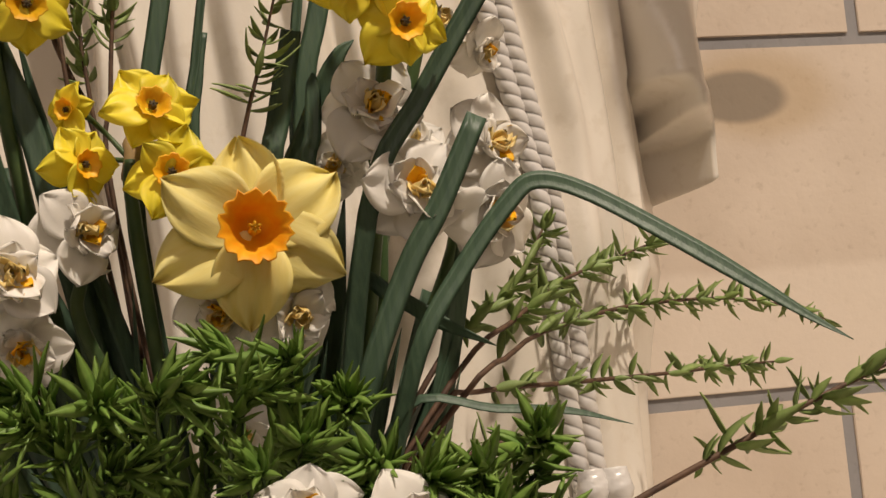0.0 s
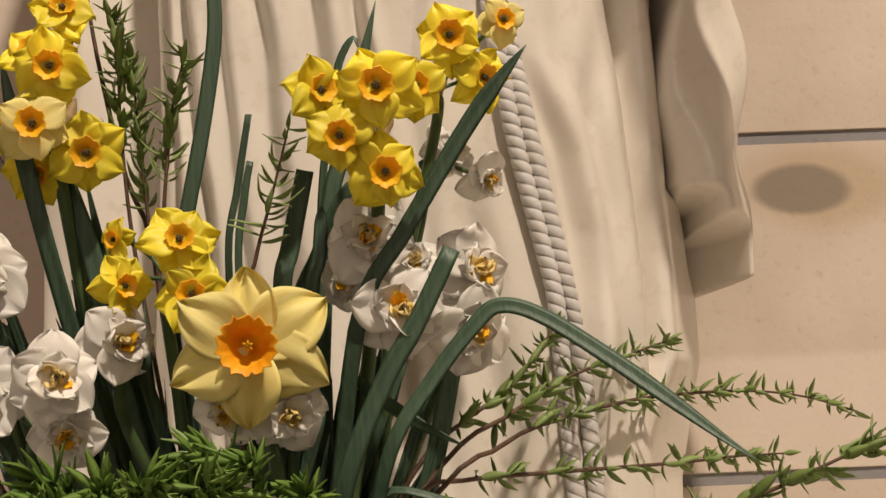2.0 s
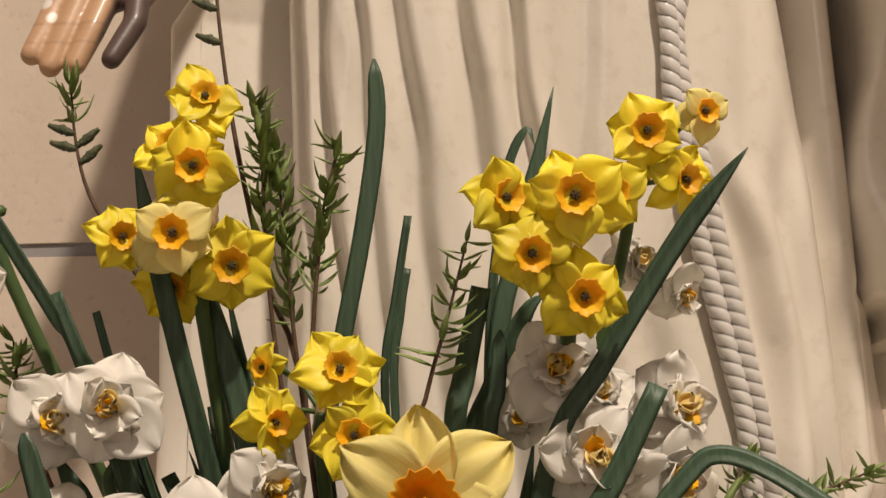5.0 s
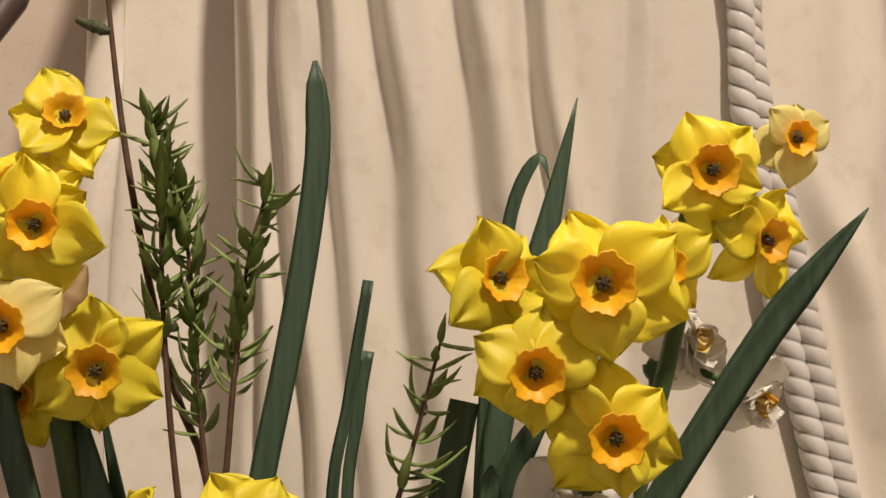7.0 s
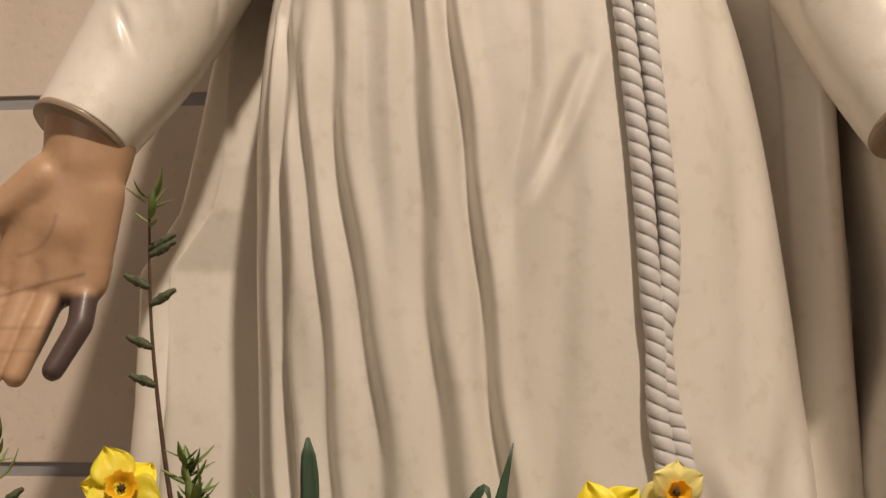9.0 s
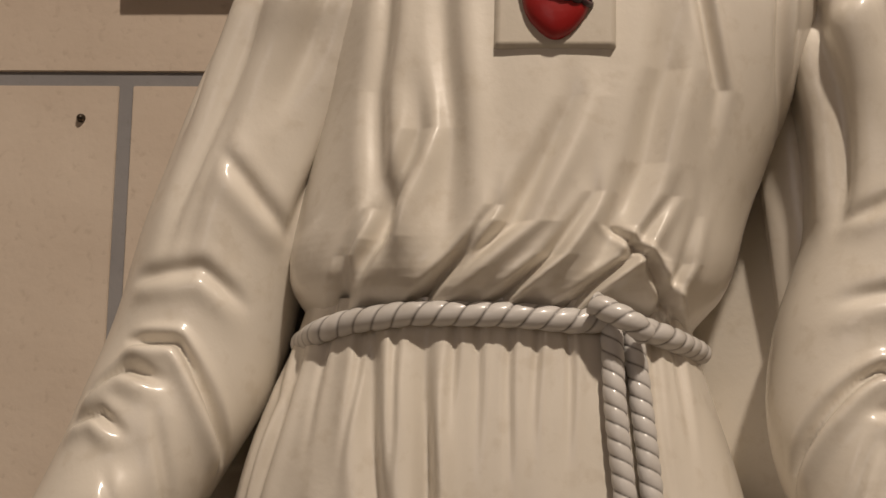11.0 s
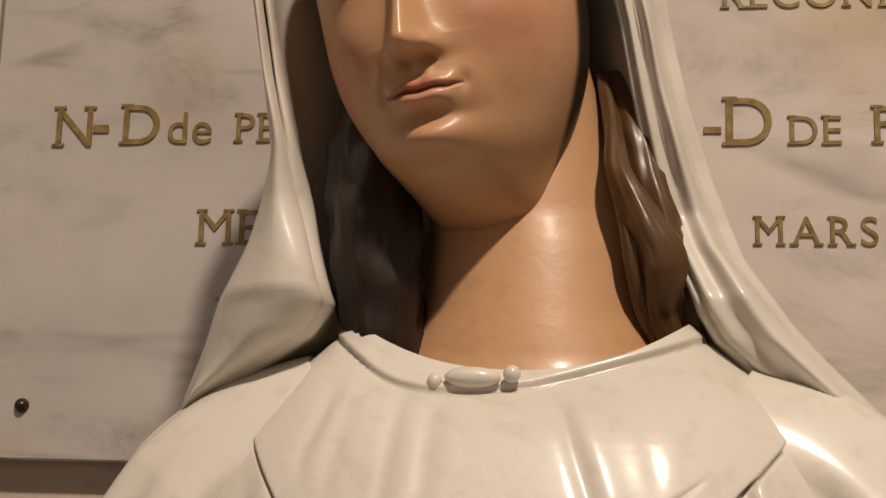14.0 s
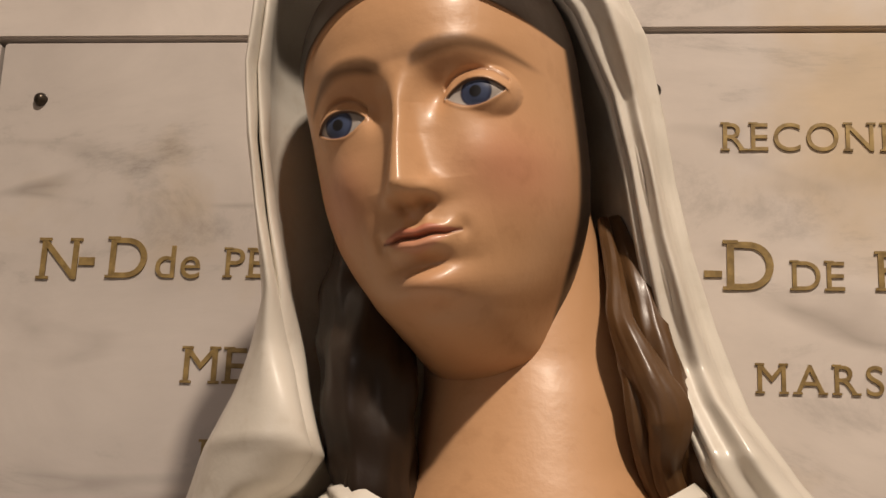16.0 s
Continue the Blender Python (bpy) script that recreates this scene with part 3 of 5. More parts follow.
SF.append(tuple(range(sum(len(k) for k in SV[:-1]), sum(len(k) for k in SV[:-1]) + pos.shape[1])))


def wavy(k, m, amount):
    return lambda s, t: 1 + amount * np.sin(k * s + m * t) + 0.5 * amount * np.sin(2.3 * k * s - 2 * t) + 0.55 * amount * np.sin(9 * t + 0.7 * k * s) + 0.4 * amount * np.sin(17 * t + 0.5 * k * s)


# hair at both sides of the neck
for pts, radii in (
    ([(0.207, 0.130, 1.640), (0.213, 0.108, 1.605), (0.217, 0.086, 1.570), (0.231, 0.080, 1.540), (0.241, 0.080, 1.518), (0.240, 0.090, 1.495), (0.250, 0.104, 1.470), (0.258, 0.13, 1.44)], [0.003, 0.005, 0.007, 0.011, 0.012, 0.008, 0.008, 0.004]),
    ([(0.212, 0.135, 1.64), (0.226, 0.114, 1.60), (0.236, 0.102, 1.56), (0.250, 0.100, 1.52), (0.258, 0.108, 1.48), (0.262, 0.13, 1.43)], [0.006, 0.010, 0.010, 0.010, 0.008, 0.005]),
    ([(0.211, 0.100, 1.590), (0.218, 0.088, 1.555), (0.224, 0.082, 1.528), (0.229, 0.088, 1.500), (0.240, 0.104, 1.472), (0.246, 0.12, 1.44)], [0.002, 0.004, 0.006, 0.005, 0.005, 0.003]),
    ([(0.078, 0.115, 1.66), (0.076, 0.105, 1.60), (0.082, 0.088, 1.54), (0.090, 0.096, 1.475), (0.095, 0.12, 1.42)], [0.014, 0.022, 0.026, 0.022, 0.012]),
    ([(0.090, 0.095, 1.60), (0.092, 0.088, 1.54), (0.082, 0.085, 1.48), (0.088, 0.11, 1.43)], [0.008, 0.013, 0.010, 0.005]),
):
    q, fc = tube(pts, radii, 120, 40, wavy(85, 3, 0.07))
    # left locks take a near-black brown that holds the shade they stand in
    statue_add(q, fc, np.array((0.110, 0.054, 0.020)) if pts[0][0] > 0.15 else np.array(HAIR))

# veil: an open bell over head and shoulders, thick at its turned edge
VZ = [1.40, 1.425, 1.437, 1.447, 1.478, 1.494, 1.53, 1.577, 1.62, 1.66, 1.70, 1.745, 1.78, 1.80, 1.812]
LI = [-0.010, -0.020, -0.024, -0.008, 0.046, 0.060, 0.050, 0.038, 0.028, 0.022, 0.019, 0.022, 0.042, 0.072, 0.108]
LO = [-0.012, -0.026, -0.031, -0.026, -0.008, -0.002, 0.012, 0.024, 0.020, 0.013, 0.010, 0.012, 0.028, 0.056, 0.100]
RI = [0.330, 0.348, 0.350, 0.310, 0.274, 0.264, 0.250, 0.237, 0.228, 0.221, 0.211, 0.190, 0.160, 0.140, 0.112]
RO = [0.335, 0.355, 0.359, 0.350, 0.316, 0.302, 0.279, 0.262, 0.249, 0.240, 0.233, 0.223, 0.205, 0.170, 0.120]
zz = np.linspace(1.40, 1.812, 140)
rows = []
for z in zz:
    li, lo, ri, ro = (np.interp(z, VZ, k) for k in (LI, LO, RI, RO))
    fy = np.interp(z, [1.40, 1.425, 1.447, 1.478, 1.50, 1.55, 1.70, 1.78, 1.812], [0.15, 0.120, 0.092, 0.064, 0.053, 0.058, 0.042, 0.040, 0.10])
    fs = fy + np.interp(z, [1.45, 1.55, 1.70, 1.76, 1.80], [0, 0.040, 0.044, 0.026, 0])
    by = np.interp(z, [1.425, 1.55, 1.70, 1.78, 1.812], [0.235, 0.235, 0.225, 0.19, 0.11])
    wob = 0.0035 * math.sin(z * 90) + 0.002 * math.sin(z * 41 + 1)
    tuck = np.interp(z, [1.44, 1.50, 1.72, 1.79], [0.0, 1.0, 1.0, 0.2])
    fr = spline([(li + 0.004 + 0.028 * tuck, fy + 0.022 + 0.100 * tuck), (li + 0.003 - 0.006 * tuck, fy + 0.015 + 0.034 * tuck), (li, fy + 0.004 + wob), (li * 0.55 + lo * 0.45, fy - 0.004), (lo, fy + 0.028), (lo - 0.003, (fy + by) / 2), (lo * 0.65 + ro * 0.35, by),
                 (lo * 0.35 + ro * 0.65, by), (ro + 0.003, (fy + by) / 2), (ro, fs + 0.030 - 0.4 * wob), (ro * 0.62 + ri * 0.38, fs - 0.002 + 0.4 * wob), (ro * 0.3 + ri * 0.7, fs + 0.003), (ri, fs + 0.004), (ri - 0.003 + 0.002 * tuck, fs + 0.014 + 0.020 * tuck), (ri - 0.004 - 0.022 * tuck, fs + 0.024 + 0.070 * tuck)], 190)
    mid = np.array([(lo + ro) / 2, (fy + by) / 2 + 0.02])
    back = (mid + (fr - mid) * 0.955)[::-1]
    back[:, 1] += 0.003
    ring = np.vstack([fr, back])
    rows.append(np.c_[ring, np.full(len(ring), z)])
statue_grid(np.array(rows), VEIL, True)

# cloak behind the robe
CL = [(-0.200, 0.155), (-0.192, 0.125), (-0.150, 0.118), (-0.095, 0.135), (0.10, 0.215), (0.296, 0.140), (0.334, 0.116), (0.360, 0.102),
      (0.373, 0.126), (0.380, 0.190), (0.385, 0.180), (0.394, 0.106), (0.428, 0.098), (0.464, 0.146)]
zz = np.linspace(0.02, 1.40, 460)
rows = []
for z in zz:
    pts = np.array(CL)
    left = np.interp(z, [0.02, 0.5, 0.66, 0.77, 0.82, 0.95, 1.10, 1.25, 1.40], [-0.215, -0.205, -0.196, -0.198, -0.165, -0.13, -0.09, -0.08, -0.04])
    pts[:4, 0] = np.interp(pts[:4, 0], [-0.20, -0.095], [left, min(-0.095, left + 0.06) if z < 1 else left + 0.03])
    pts[1:3, 1] += 0.012 * math.sin(z * 17 + 0.6)
    right_shift = np.interp(z, [0.02, 0.25, 0.30, 0.36, 0.45, 0.9, 1.1, 1.25, 1.40], [-0.045, -0.030, -0.012, 0.012, 0.010, -0.005, -0.03, -0.05, -0.10])
    pts[6:9, 0] += right_shift
    for k in range(9, 14):
        low = np.array([0.402 + right_shift * 0.6 + 0.002 * (k - 9), 0.18 + 0.02 * (k - 9)])
        hem_k = step(z, *((0.515, 0.530), (0.512, 0.527), (0.502, 0.518), (0.474, 0.492), (0.420, 0.438))[k - 9])
        pts[k] = low + (pts[k] - low) * hem_k
    if z > 0.9:
        pts[9:, 0] += np.interp(z, [0.9, 1.1, 1.4], [0, -0.04, -0.12])
    sway = np.interp(z, [0.42, 0.5, 0.6, 0.70, 0.8, 1.0], [0.004, -0.008, -0.012, 0.004, 0.002, 0])
    pts[9:12, 0] += sway
    pts[12, 1] += 0.016 * math.sin(z * 21)
    pts[9:12, 0] += 0.005 * math.sin((z - 0.45) * 26) * step(z, 0.40, 0.5)
    pts[13, 0] += 0.008 * math.sin((z - 0.60) * 34) * step(z, 0.45, 0.55)
    fr = spline(pts, 200)
    back = fr[::-1] + np.array([0.0, 0.009])
    rows.append(np.c_[np.vstack([fr, back]), np.full(400, z)])
statue_grid(np.array(rows), ROBE, True)


# sleeves
def crease(lines, side=-1):
    """Folds across and along a sleeve, as (distance, angle, length, turn, depth)."""
    def w(s, t):
        out = 1 + 0.02 * np.sin(34 * s + 2 * t)
        for s0, t0, ls, lt, dep in lines:
            dt = (t - t0 + np.pi) % (2 * np.pi) - np.pi
            out = out + 2.2 * dep * (0.8 * np.exp(-(((s - s0 - 0.6 * ls + 0.02 * dt) / ls) ** 2) - (dt / lt) ** 2) - np.exp(-(((s - s0 + 0.02 * dt) / (0.42 * ls)) ** 2) - (dt / lt) ** 2))
        for t0, s0, s1, dep in DRAPES:
            u = t if side < 0 else np.pi - t
            dt = (u - t0 - 0.8 * (s - s0) + np.pi) % (2 * np.pi) - np.pi
            out = out + dep * step(s, s0 - 0.03, s0 + 0.03) * (1 - step(s, s1 - 0.05, s1 + 0.03)) * (0.8 * bell(dt, 0.30, 0.20) + 0.3 * bell(dt, -0.25, 0.16) - bell(dt, 0, 0.10))
        for path, width, dep in ARCS:
            ts, ss = zip(*path)
            u = t if side < 0 else np.pi - t
            u = (u + 1.0) % (2 * np.pi) - 1.0
            off = s - 0.024 - np.interp(u, ts, ss)
            win = step(u, ts[0] - 0.12, ts[0] + 0.25) * (1 - step(u, ts[-1] - 0.35, ts[-1] + 0.12))
            out = out + dep * win * (0.75 * bell(off, 2.3 * width, 1.7 * width) + 0.35 * bell(off, -2.0 * width, 1.5 * width) - bell(off, 0, width))
        return out
    return w


# folds at the bend of the elbow: (turn, distance) along each, its width and depth
ARCS = (
    ([(1.0, 0.402), (1.57, 0.390), (2.0, 0.410), (2.9, 0.446)], 0.0046, 0.140),
    ([(0.7, 0.442), (1.13, 0.420), (1.65, 0.420)], 0.0044, 0.130),
    ([(0.65, 0.465), (1.05, 0.452), (1.5, 0.459)], 0.0042, 0.110),
    ([(1.7, 0.438), (2.07, 0.466), (2.75, 0.506)], 0.0050, 0.060),
    ([(1.5, 0.488), (2.05, 0.522)], 0.0050, 0.050),
    ([(1.2, 0.545), (1.9, 0.575)], 0.0045, 0.040),
    ([(0.8, 0.345), (1.6, 0.330), (2.2, 0.350)], 0.0060, 0.070),
    ([(1.4, 0.250), (2.4, 0.285)], 0.0060, 0.060),
)


# long folds that fall from the shoulder: (turn, from, to, depth)
DRAPES = ((2.25, 0.05, 0.31, 0.12), (1.60, 0.06, 0.22, 0.10), (0.95, 0.10, 0.34, 0.11), (0.35, 0.08, 0.26, 0.09), (1.30, 0.24, 0.36, 0.06))


SLEEVE = [(0.076, 0.112, 1.424), (0.006, 0.112, 1.377), (-0.043, 0.108, 1.27), (-0.085, 0.100, 1.17), (-0.103, 0.090, 1.09), (-0.125, 0.072, 1.03), (-0.160, 0.045, 0.945), (-0.200, 0.008, 0.862)]
MARKS = [(0.13, 1.4, 0.03, 0.6, 0.08), (0.50, 1.6, 0.05, 0.35, 0.05)]
for side in (-1, 1):
    pts = SLEEVE if side < 0 else [(0.260, 0.112, 1.424), (0.329, 0.112, 1.377), (0.374, 0.105, 1.27), (0.376, 0.098, 1.17), (0.352, 0.088, 1.09), (0.347, 0.072, 1.03), (0.369, 0.045, 0.945), (0.402, 0.008, 0.858)]
    q, fc = tube(pts, [0.055, 0.068, 0.066, 0.062, 0.060, 0.057, 0.049, 0.0395], 420, 110, crease(MARKS, side))
    statue_add(q, fc, ROBE)
    # turned cuff
    p = np.array(pts)
    end = p[-1] + (p[-1] - p[-2]) / np.linalg.norm(p[-1] - p[-2]) * 0.003
    ax = (p[-1] - p[-2]) / np.linalg.norm(p[-1] - p[-2])
    q, fc = tube([end - ax * 0.005, end - ax * 0.002, end + ax * 0.001], [0.0390, 0.0398, 0.0389], 8, 72)
    statue_add(q, fc, (0.30, 0.22, 0.15))


# palms turned forward, built of rounded limbs melted into one skin
def limb(bm, a, b, ra, rb, flat=1.0):
    q, fc = tube([a, tuple((np.array(a) + b) / 2), b], [ra, (ra + rb) / 2, rb], 8, 14)
    base = np.array([a, b]).mean(0)
    q = q.copy()
    q[:, 1] = base[1] + (q[:, 1] - base[1]) * flat if flat != 1.0 else q[:, 1]
    vs = [bm.verts.new(p) for p in q]
    for k in fc:
        bm.faces.new([vs[i] for i in k])
    for c, r in ((a, ra), (b, rb)):
        bmesh.ops.create_uvsphere(bm, u_segments=14, v_segments=10, radius=r, matrix=Matrix.Translation(c) @ Matrix.Diagonal((1, flat, 1, 1)))


def open_palm(side):
    bm = bmesh.new()
    X = lambda x: x if side < 0 else 0.214 - x
    P = lambda x, y, z: (X(x), y, z)
    limb(bm, P(-0.192, 0.012, 0.878), P(-0.196, 0.006, 0.838), 0.0375, 0.033, 0.85)
    limb(bm, P(-0.196, 0.004, 0.838), P(-0.206, -0.004, 0.790), 0.031, 0.030, 0.7)
    limb(bm, P(-0.186, 0.000, 0.815), P(-0.190, -0.004, 0.752), 0.022, 0.016, 0.85)
    limb(bm, P(-0.208, -0.004, 0.80), P(-0.210, -0.008, 0.750), 0.026, 0.018, 0.75)
    limb(bm, P(-0.226, -0.002, 0.80), P(-0.232, -0.008, 0.752), 0.022, 0.016, 0.85)
    limb(bm, P(-0.240, -0.004, 0.790), P(-0.246, -0.008, 0.752), 0.014, 0.013, 0.9)
    limb(bm, P(-0.222, -0.006, 0.825), P(-0.252, -0.014, 0.803), 0.020, 0.0135)
    limb(bm, P(-0.252, -0.014, 0.803), P(-0.278, -0.026, 0.790), 0.0125, 0.0105)
    limb(bm, P(-0.278, -0.026, 0.790), P(-0.298, -0.034, 0.776), 0.0105, 0.007)
    for base, mid, tip, r in (
        ((-0.248, -0.008, 0.748), (-0.256, -0.020, 0.718), (-0.264, -0.030, 0.694), 0.0105),
        ((-0.232, -0.010, 0.746), (-0.240, -0.022, 0.714), (-0.249, -0.032, 0.684), 0.0108),
        ((-0.213, -0.009, 0.744), (-0.220, -0.024, 0.714), (-0.230, -0.034, 0.684), 0.0105),
        ((-0.190, -0.006, 0.748), (-0.189, -0.020, 0.720), (-0.203, -0.034, 0.688), 0.0102),
    ):
        limb(bm, P(*base), P(*mid), r, r * 0.93)
        limb(bm, P(*mid), P(*tip), r * 0.93, r * 0.80)
    me = bpy.data.meshes.new("palm_tmp")
    bm.to_mesh(me)
    bm.free()
    ob = new("palm_tmp", me)
    mod = ob.modifiers.new("melt", "REMESH")
    mod.mode, mod.voxel_size = "VOXEL", 0.0016
    out = bpy.data.meshes.new_from_object(ob.evaluated_get(bpy.context.evaluated_depsgraph_get()))
    b2 = bmesh.new()
    b2.from_mesh(out)
    for _ in range(12):
        bmesh.ops.smooth_vert(b2, verts=b2.verts, factor=0.5, use_axis_x=True, use_axis_y=True, use_axis_z=True)
    upper = [v for v in b2.verts if v.co.z > 0.765]
    for _ in range(30):
        bmesh.ops.smooth_vert(b2, verts=upper, factor=0.5, use_axis_x=True, use_axis_y=True, use_axis_z=True)
    q = np.array([v.co[:] for v in b2.verts])
    fc = [tuple(v.index for v in g.verts) for g in b2.faces]
    b2.free()
    bpy.data.objects.remove(ob)
    bpy.data.meshes.remove(out)
    bpy.data.meshes.remove(me)
    x = q[:, 0] if side < 0 else 0.214 - q[:, 0]
    z = q[:, 2]
    c = np.tile(np.array(PALM), (len(q), 1))

    def tint(mask, colour):
        c[:] = c * (1 - mask[:, None]) + np.array(colour) * mask[:, None]

    # creases of the palm and of the finger joints, and on one side a darkened small finger and chipped plaster
    tint(0.75 * bell(z, 0.7495 + 0.25 * (x + 0.215), 0.0016) * (x < -0.188), (0.22, 0.12, 0.07))
    tint(0.5 * np.exp(-((np.hypot(x + 0.237, (z - 0.80)) - 0.030) / 0.0015) ** 2) * (x > -0.236) * (z < 0.80), (0.26, 0.14, 0.08))
    tint(0.5 * (bell(z, 0.718 - 0.0 * x, 0.0012) + bell(z, 0.702, 0.001)), (0.28, 0.16, 0.09))
    if side < 0:
        tint(step(x, -0.2125 + 0.25 * (0.72 - z).clip(-0.02, 0.05) * -1, -0.2085 + 0.25 * (0.72 - z).clip(-0.02, 0.05) * -1) * (1 - step(z, 0.738, 0.746)), (0.085, 0.055, 0.050))
        for px, pz, r in ((-0.256, 0.737, 0.0052), (-0.250, 0.724, 0.0045)):
            tint(step(r - np.hypot((x - px) * 1.1, z - pz), -0.0008, 0.0008) * (q[:, 1] < 0), (0.74, 0.70, 0.64))
    statue_add(q, fc, c)


open_palm(-1)
open_palm(1)


# knotted cord: a belt and two hanging ends
def twist(pitch, strands=2):
    return lambda s, t: 0.84 + 0.17 * np.abs(np.cos((t - 2 * np.pi * s / pitch) * strands / 2)) ** 0.5


def cord(points, radius, n, pitch=0.021, radii=None):
    q, fc = tube(points, radii or [radius, radius], n, 44, twist(pitch))
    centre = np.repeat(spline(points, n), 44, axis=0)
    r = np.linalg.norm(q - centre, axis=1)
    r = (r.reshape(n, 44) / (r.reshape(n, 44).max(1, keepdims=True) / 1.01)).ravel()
    # grooves between strands darkened by depth: their shade is put into the colour
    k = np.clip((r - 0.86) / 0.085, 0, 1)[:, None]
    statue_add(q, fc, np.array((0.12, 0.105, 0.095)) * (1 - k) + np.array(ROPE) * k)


belt = []
for x in np.linspace(-0.026, 0.240, 14):
    z = np.interp(x, [-0.026, 0.016, 0.057, 0.118, 0.162, 0.182, 0.240], [1.088, 1.099, 1.104, 1.104, 1.101, 1.103, 1.088])
    belt.append((x, skirt_front(x, z) - 0.006, z))
belt[0] = (-0.028, 0.07, 1.088)
belt[-1] = (0.242, 0.07, 1.087)
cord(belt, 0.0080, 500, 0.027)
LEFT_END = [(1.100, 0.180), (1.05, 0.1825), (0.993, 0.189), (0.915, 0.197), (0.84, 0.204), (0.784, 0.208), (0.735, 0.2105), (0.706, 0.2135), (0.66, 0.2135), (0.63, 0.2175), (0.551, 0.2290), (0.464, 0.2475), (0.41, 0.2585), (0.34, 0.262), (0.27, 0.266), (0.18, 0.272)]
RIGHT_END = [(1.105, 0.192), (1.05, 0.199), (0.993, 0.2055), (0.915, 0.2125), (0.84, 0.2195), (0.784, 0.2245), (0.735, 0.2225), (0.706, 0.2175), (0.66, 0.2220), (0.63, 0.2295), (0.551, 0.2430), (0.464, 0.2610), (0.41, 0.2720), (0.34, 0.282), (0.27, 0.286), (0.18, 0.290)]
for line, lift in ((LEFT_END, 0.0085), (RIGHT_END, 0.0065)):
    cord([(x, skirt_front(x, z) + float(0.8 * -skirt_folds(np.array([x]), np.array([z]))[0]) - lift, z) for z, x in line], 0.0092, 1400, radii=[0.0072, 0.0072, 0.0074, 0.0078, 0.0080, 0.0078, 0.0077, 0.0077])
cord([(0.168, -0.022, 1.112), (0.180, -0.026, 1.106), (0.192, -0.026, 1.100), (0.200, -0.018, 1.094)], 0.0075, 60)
for x in (0.272, 0.290):
    q, fc = tube([(x, -0.010, 0.205), (x, -0.012, 0.190), (x + 0.001, -0.010, 0.172)], [0.009, 0.0125, 0.007], 16, 24, wavy(900, 5, 0.05))
    statue_add(q, fc, ROPE)

# badge on the breast: a plate, a heart, its thorns, flames and cross
def plate(x0, x1, z0, z1, lift, thick):
    u, v = np.meshgrid(np.linspace(x0, x1, 30), np.linspace(z0, z1, 30))
    y = chest(u, v) * 0.35 + 0.65 * (chest(0.142, 1.305) + 0.12 * (v - 1.305)) - lift
    edge = np.minimum(np.minimum(u - x0, x1 - u), np.minimum(v - z0, z1 - v))
    statue_grid(np.dstack([u, y + thick * (1 - step(edge, -0.001, 0.0025)), v]), (0.62, 0.57, 0.49), False)


def plate_y(x, z):
    return chest(x, z) * 0.35 + 0.65 * (chest(0.142, 1.305) + 0.12 * (z - 1.305)) - 0.004


plate(0.1035, 0.1815, 1.2690, 1.342, 0.004, 0.010)
u, v = np.meshgrid(np.linspace(0, 2 * np.pi, 60, endpoint=False), np.linspace(0, np.pi / 2, 18))
hx = 0.0212 * np.sin(v) * np.sign(np.cos(u)) * np.abs(np.cos(u)) ** 0.9
hz = np.where(np.sin(u) > 0, 0.0200 * np.sin(v) * np.sin(u) ** 1.0 * (1 - 0.10 * np.cos(2 * u)), 0.0270 * np.sin(v) * np.sin(u))
hx = np.where(np.sin(u) < 0, hx * (1 - 0.35 * (-np.sin(u)) ** 2), hx)
px, pz = 0.1430 + hx, 1.3015 + hz
statue_grid(np.dstack([px, plate_y(px, pz) - 0.012 * np.cos(v) ** 0.8, pz]), RED, True)
for k in range(3):
    ph = k * 2.1
    pts = [(0.1215 + 0.043 * s, plate_y(0.143, 1.305) - 0.0135 * math.sin(math.pi * s) ** 0.6 - 0.0015 * math.cos(9 * s + ph), 1.3065 - 0.007 * s + 0.0032 * math.sin(14 * s + ph)) for s in np.linspace(0, 1, 16)]
    q, fc = tube(pts, [0.0020, 0.0024, 0.0020], 70, 10)
    statue_add(q, fc, (0.055, 0.02, 0.025))
rng = np.random.RandomState(5)
for k in range(34):
    side = -1 if k % 2 else 1
    s = rng.rand()
    root = np.array([0.143 + side * 0.012 * rng.rand(), 1.316 + 0.004 * rng.rand()])
    tip = np.array([0.1415 + side * (0.006 + 0.024 * s + (0.0 if side > 0 else 0.0)), 1.3325 + 0.0175 * (1 - abs(s - 0.45)) * (0.75 + 0.3 * rng.rand()) + (0.003 if side > 0 else -0.001)])
    mid = (root + tip) / 2 + np.array([side * 0.003 * (rng.rand() - 0.2), -0.002])
    y0 = plate_y(0.143, 1.33) - 0.003 - 0.005 * rng.rand()
    q, fc = tube([(root[0], y0 - 0.004, root[1]), (mid[0], y0 - 0.003, mid[1]), (tip[0], y0, tip[1])], [0.0028, 0.0024, 0.0006], 12, 8)
    statue_add(q, fc, np.array((0.27, 0.016, 0.008)) * (0.6 + 0.8 * rng.rand()) + np.array((0.08, 0.07, 0.02)) * rng.rand())
for a_, b_ in (((0.1435, 1.3275), (0.1435, 1.339)), ((0.1385, 1.3345), (0.1485, 1.3345))):
    q, fc = tube([(a_[0], plate_y(*a_) - 0.001, a_[1]), ((a_[0] + b_[0]) / 2, plate_y(*a_) - 0.002, (a_[1] + b_[1]) / 2), (b_[0], plate_y(*b_) - 0.001, b_[1])], [0.0016, 0.0014, 0.0016], 6, 8)
    statue_add(q, fc, (0.02, 0.025, 0.03))

# plinth under the robe
u = np.linspace(0, 2 * np.pi, 60, endpoint=False)
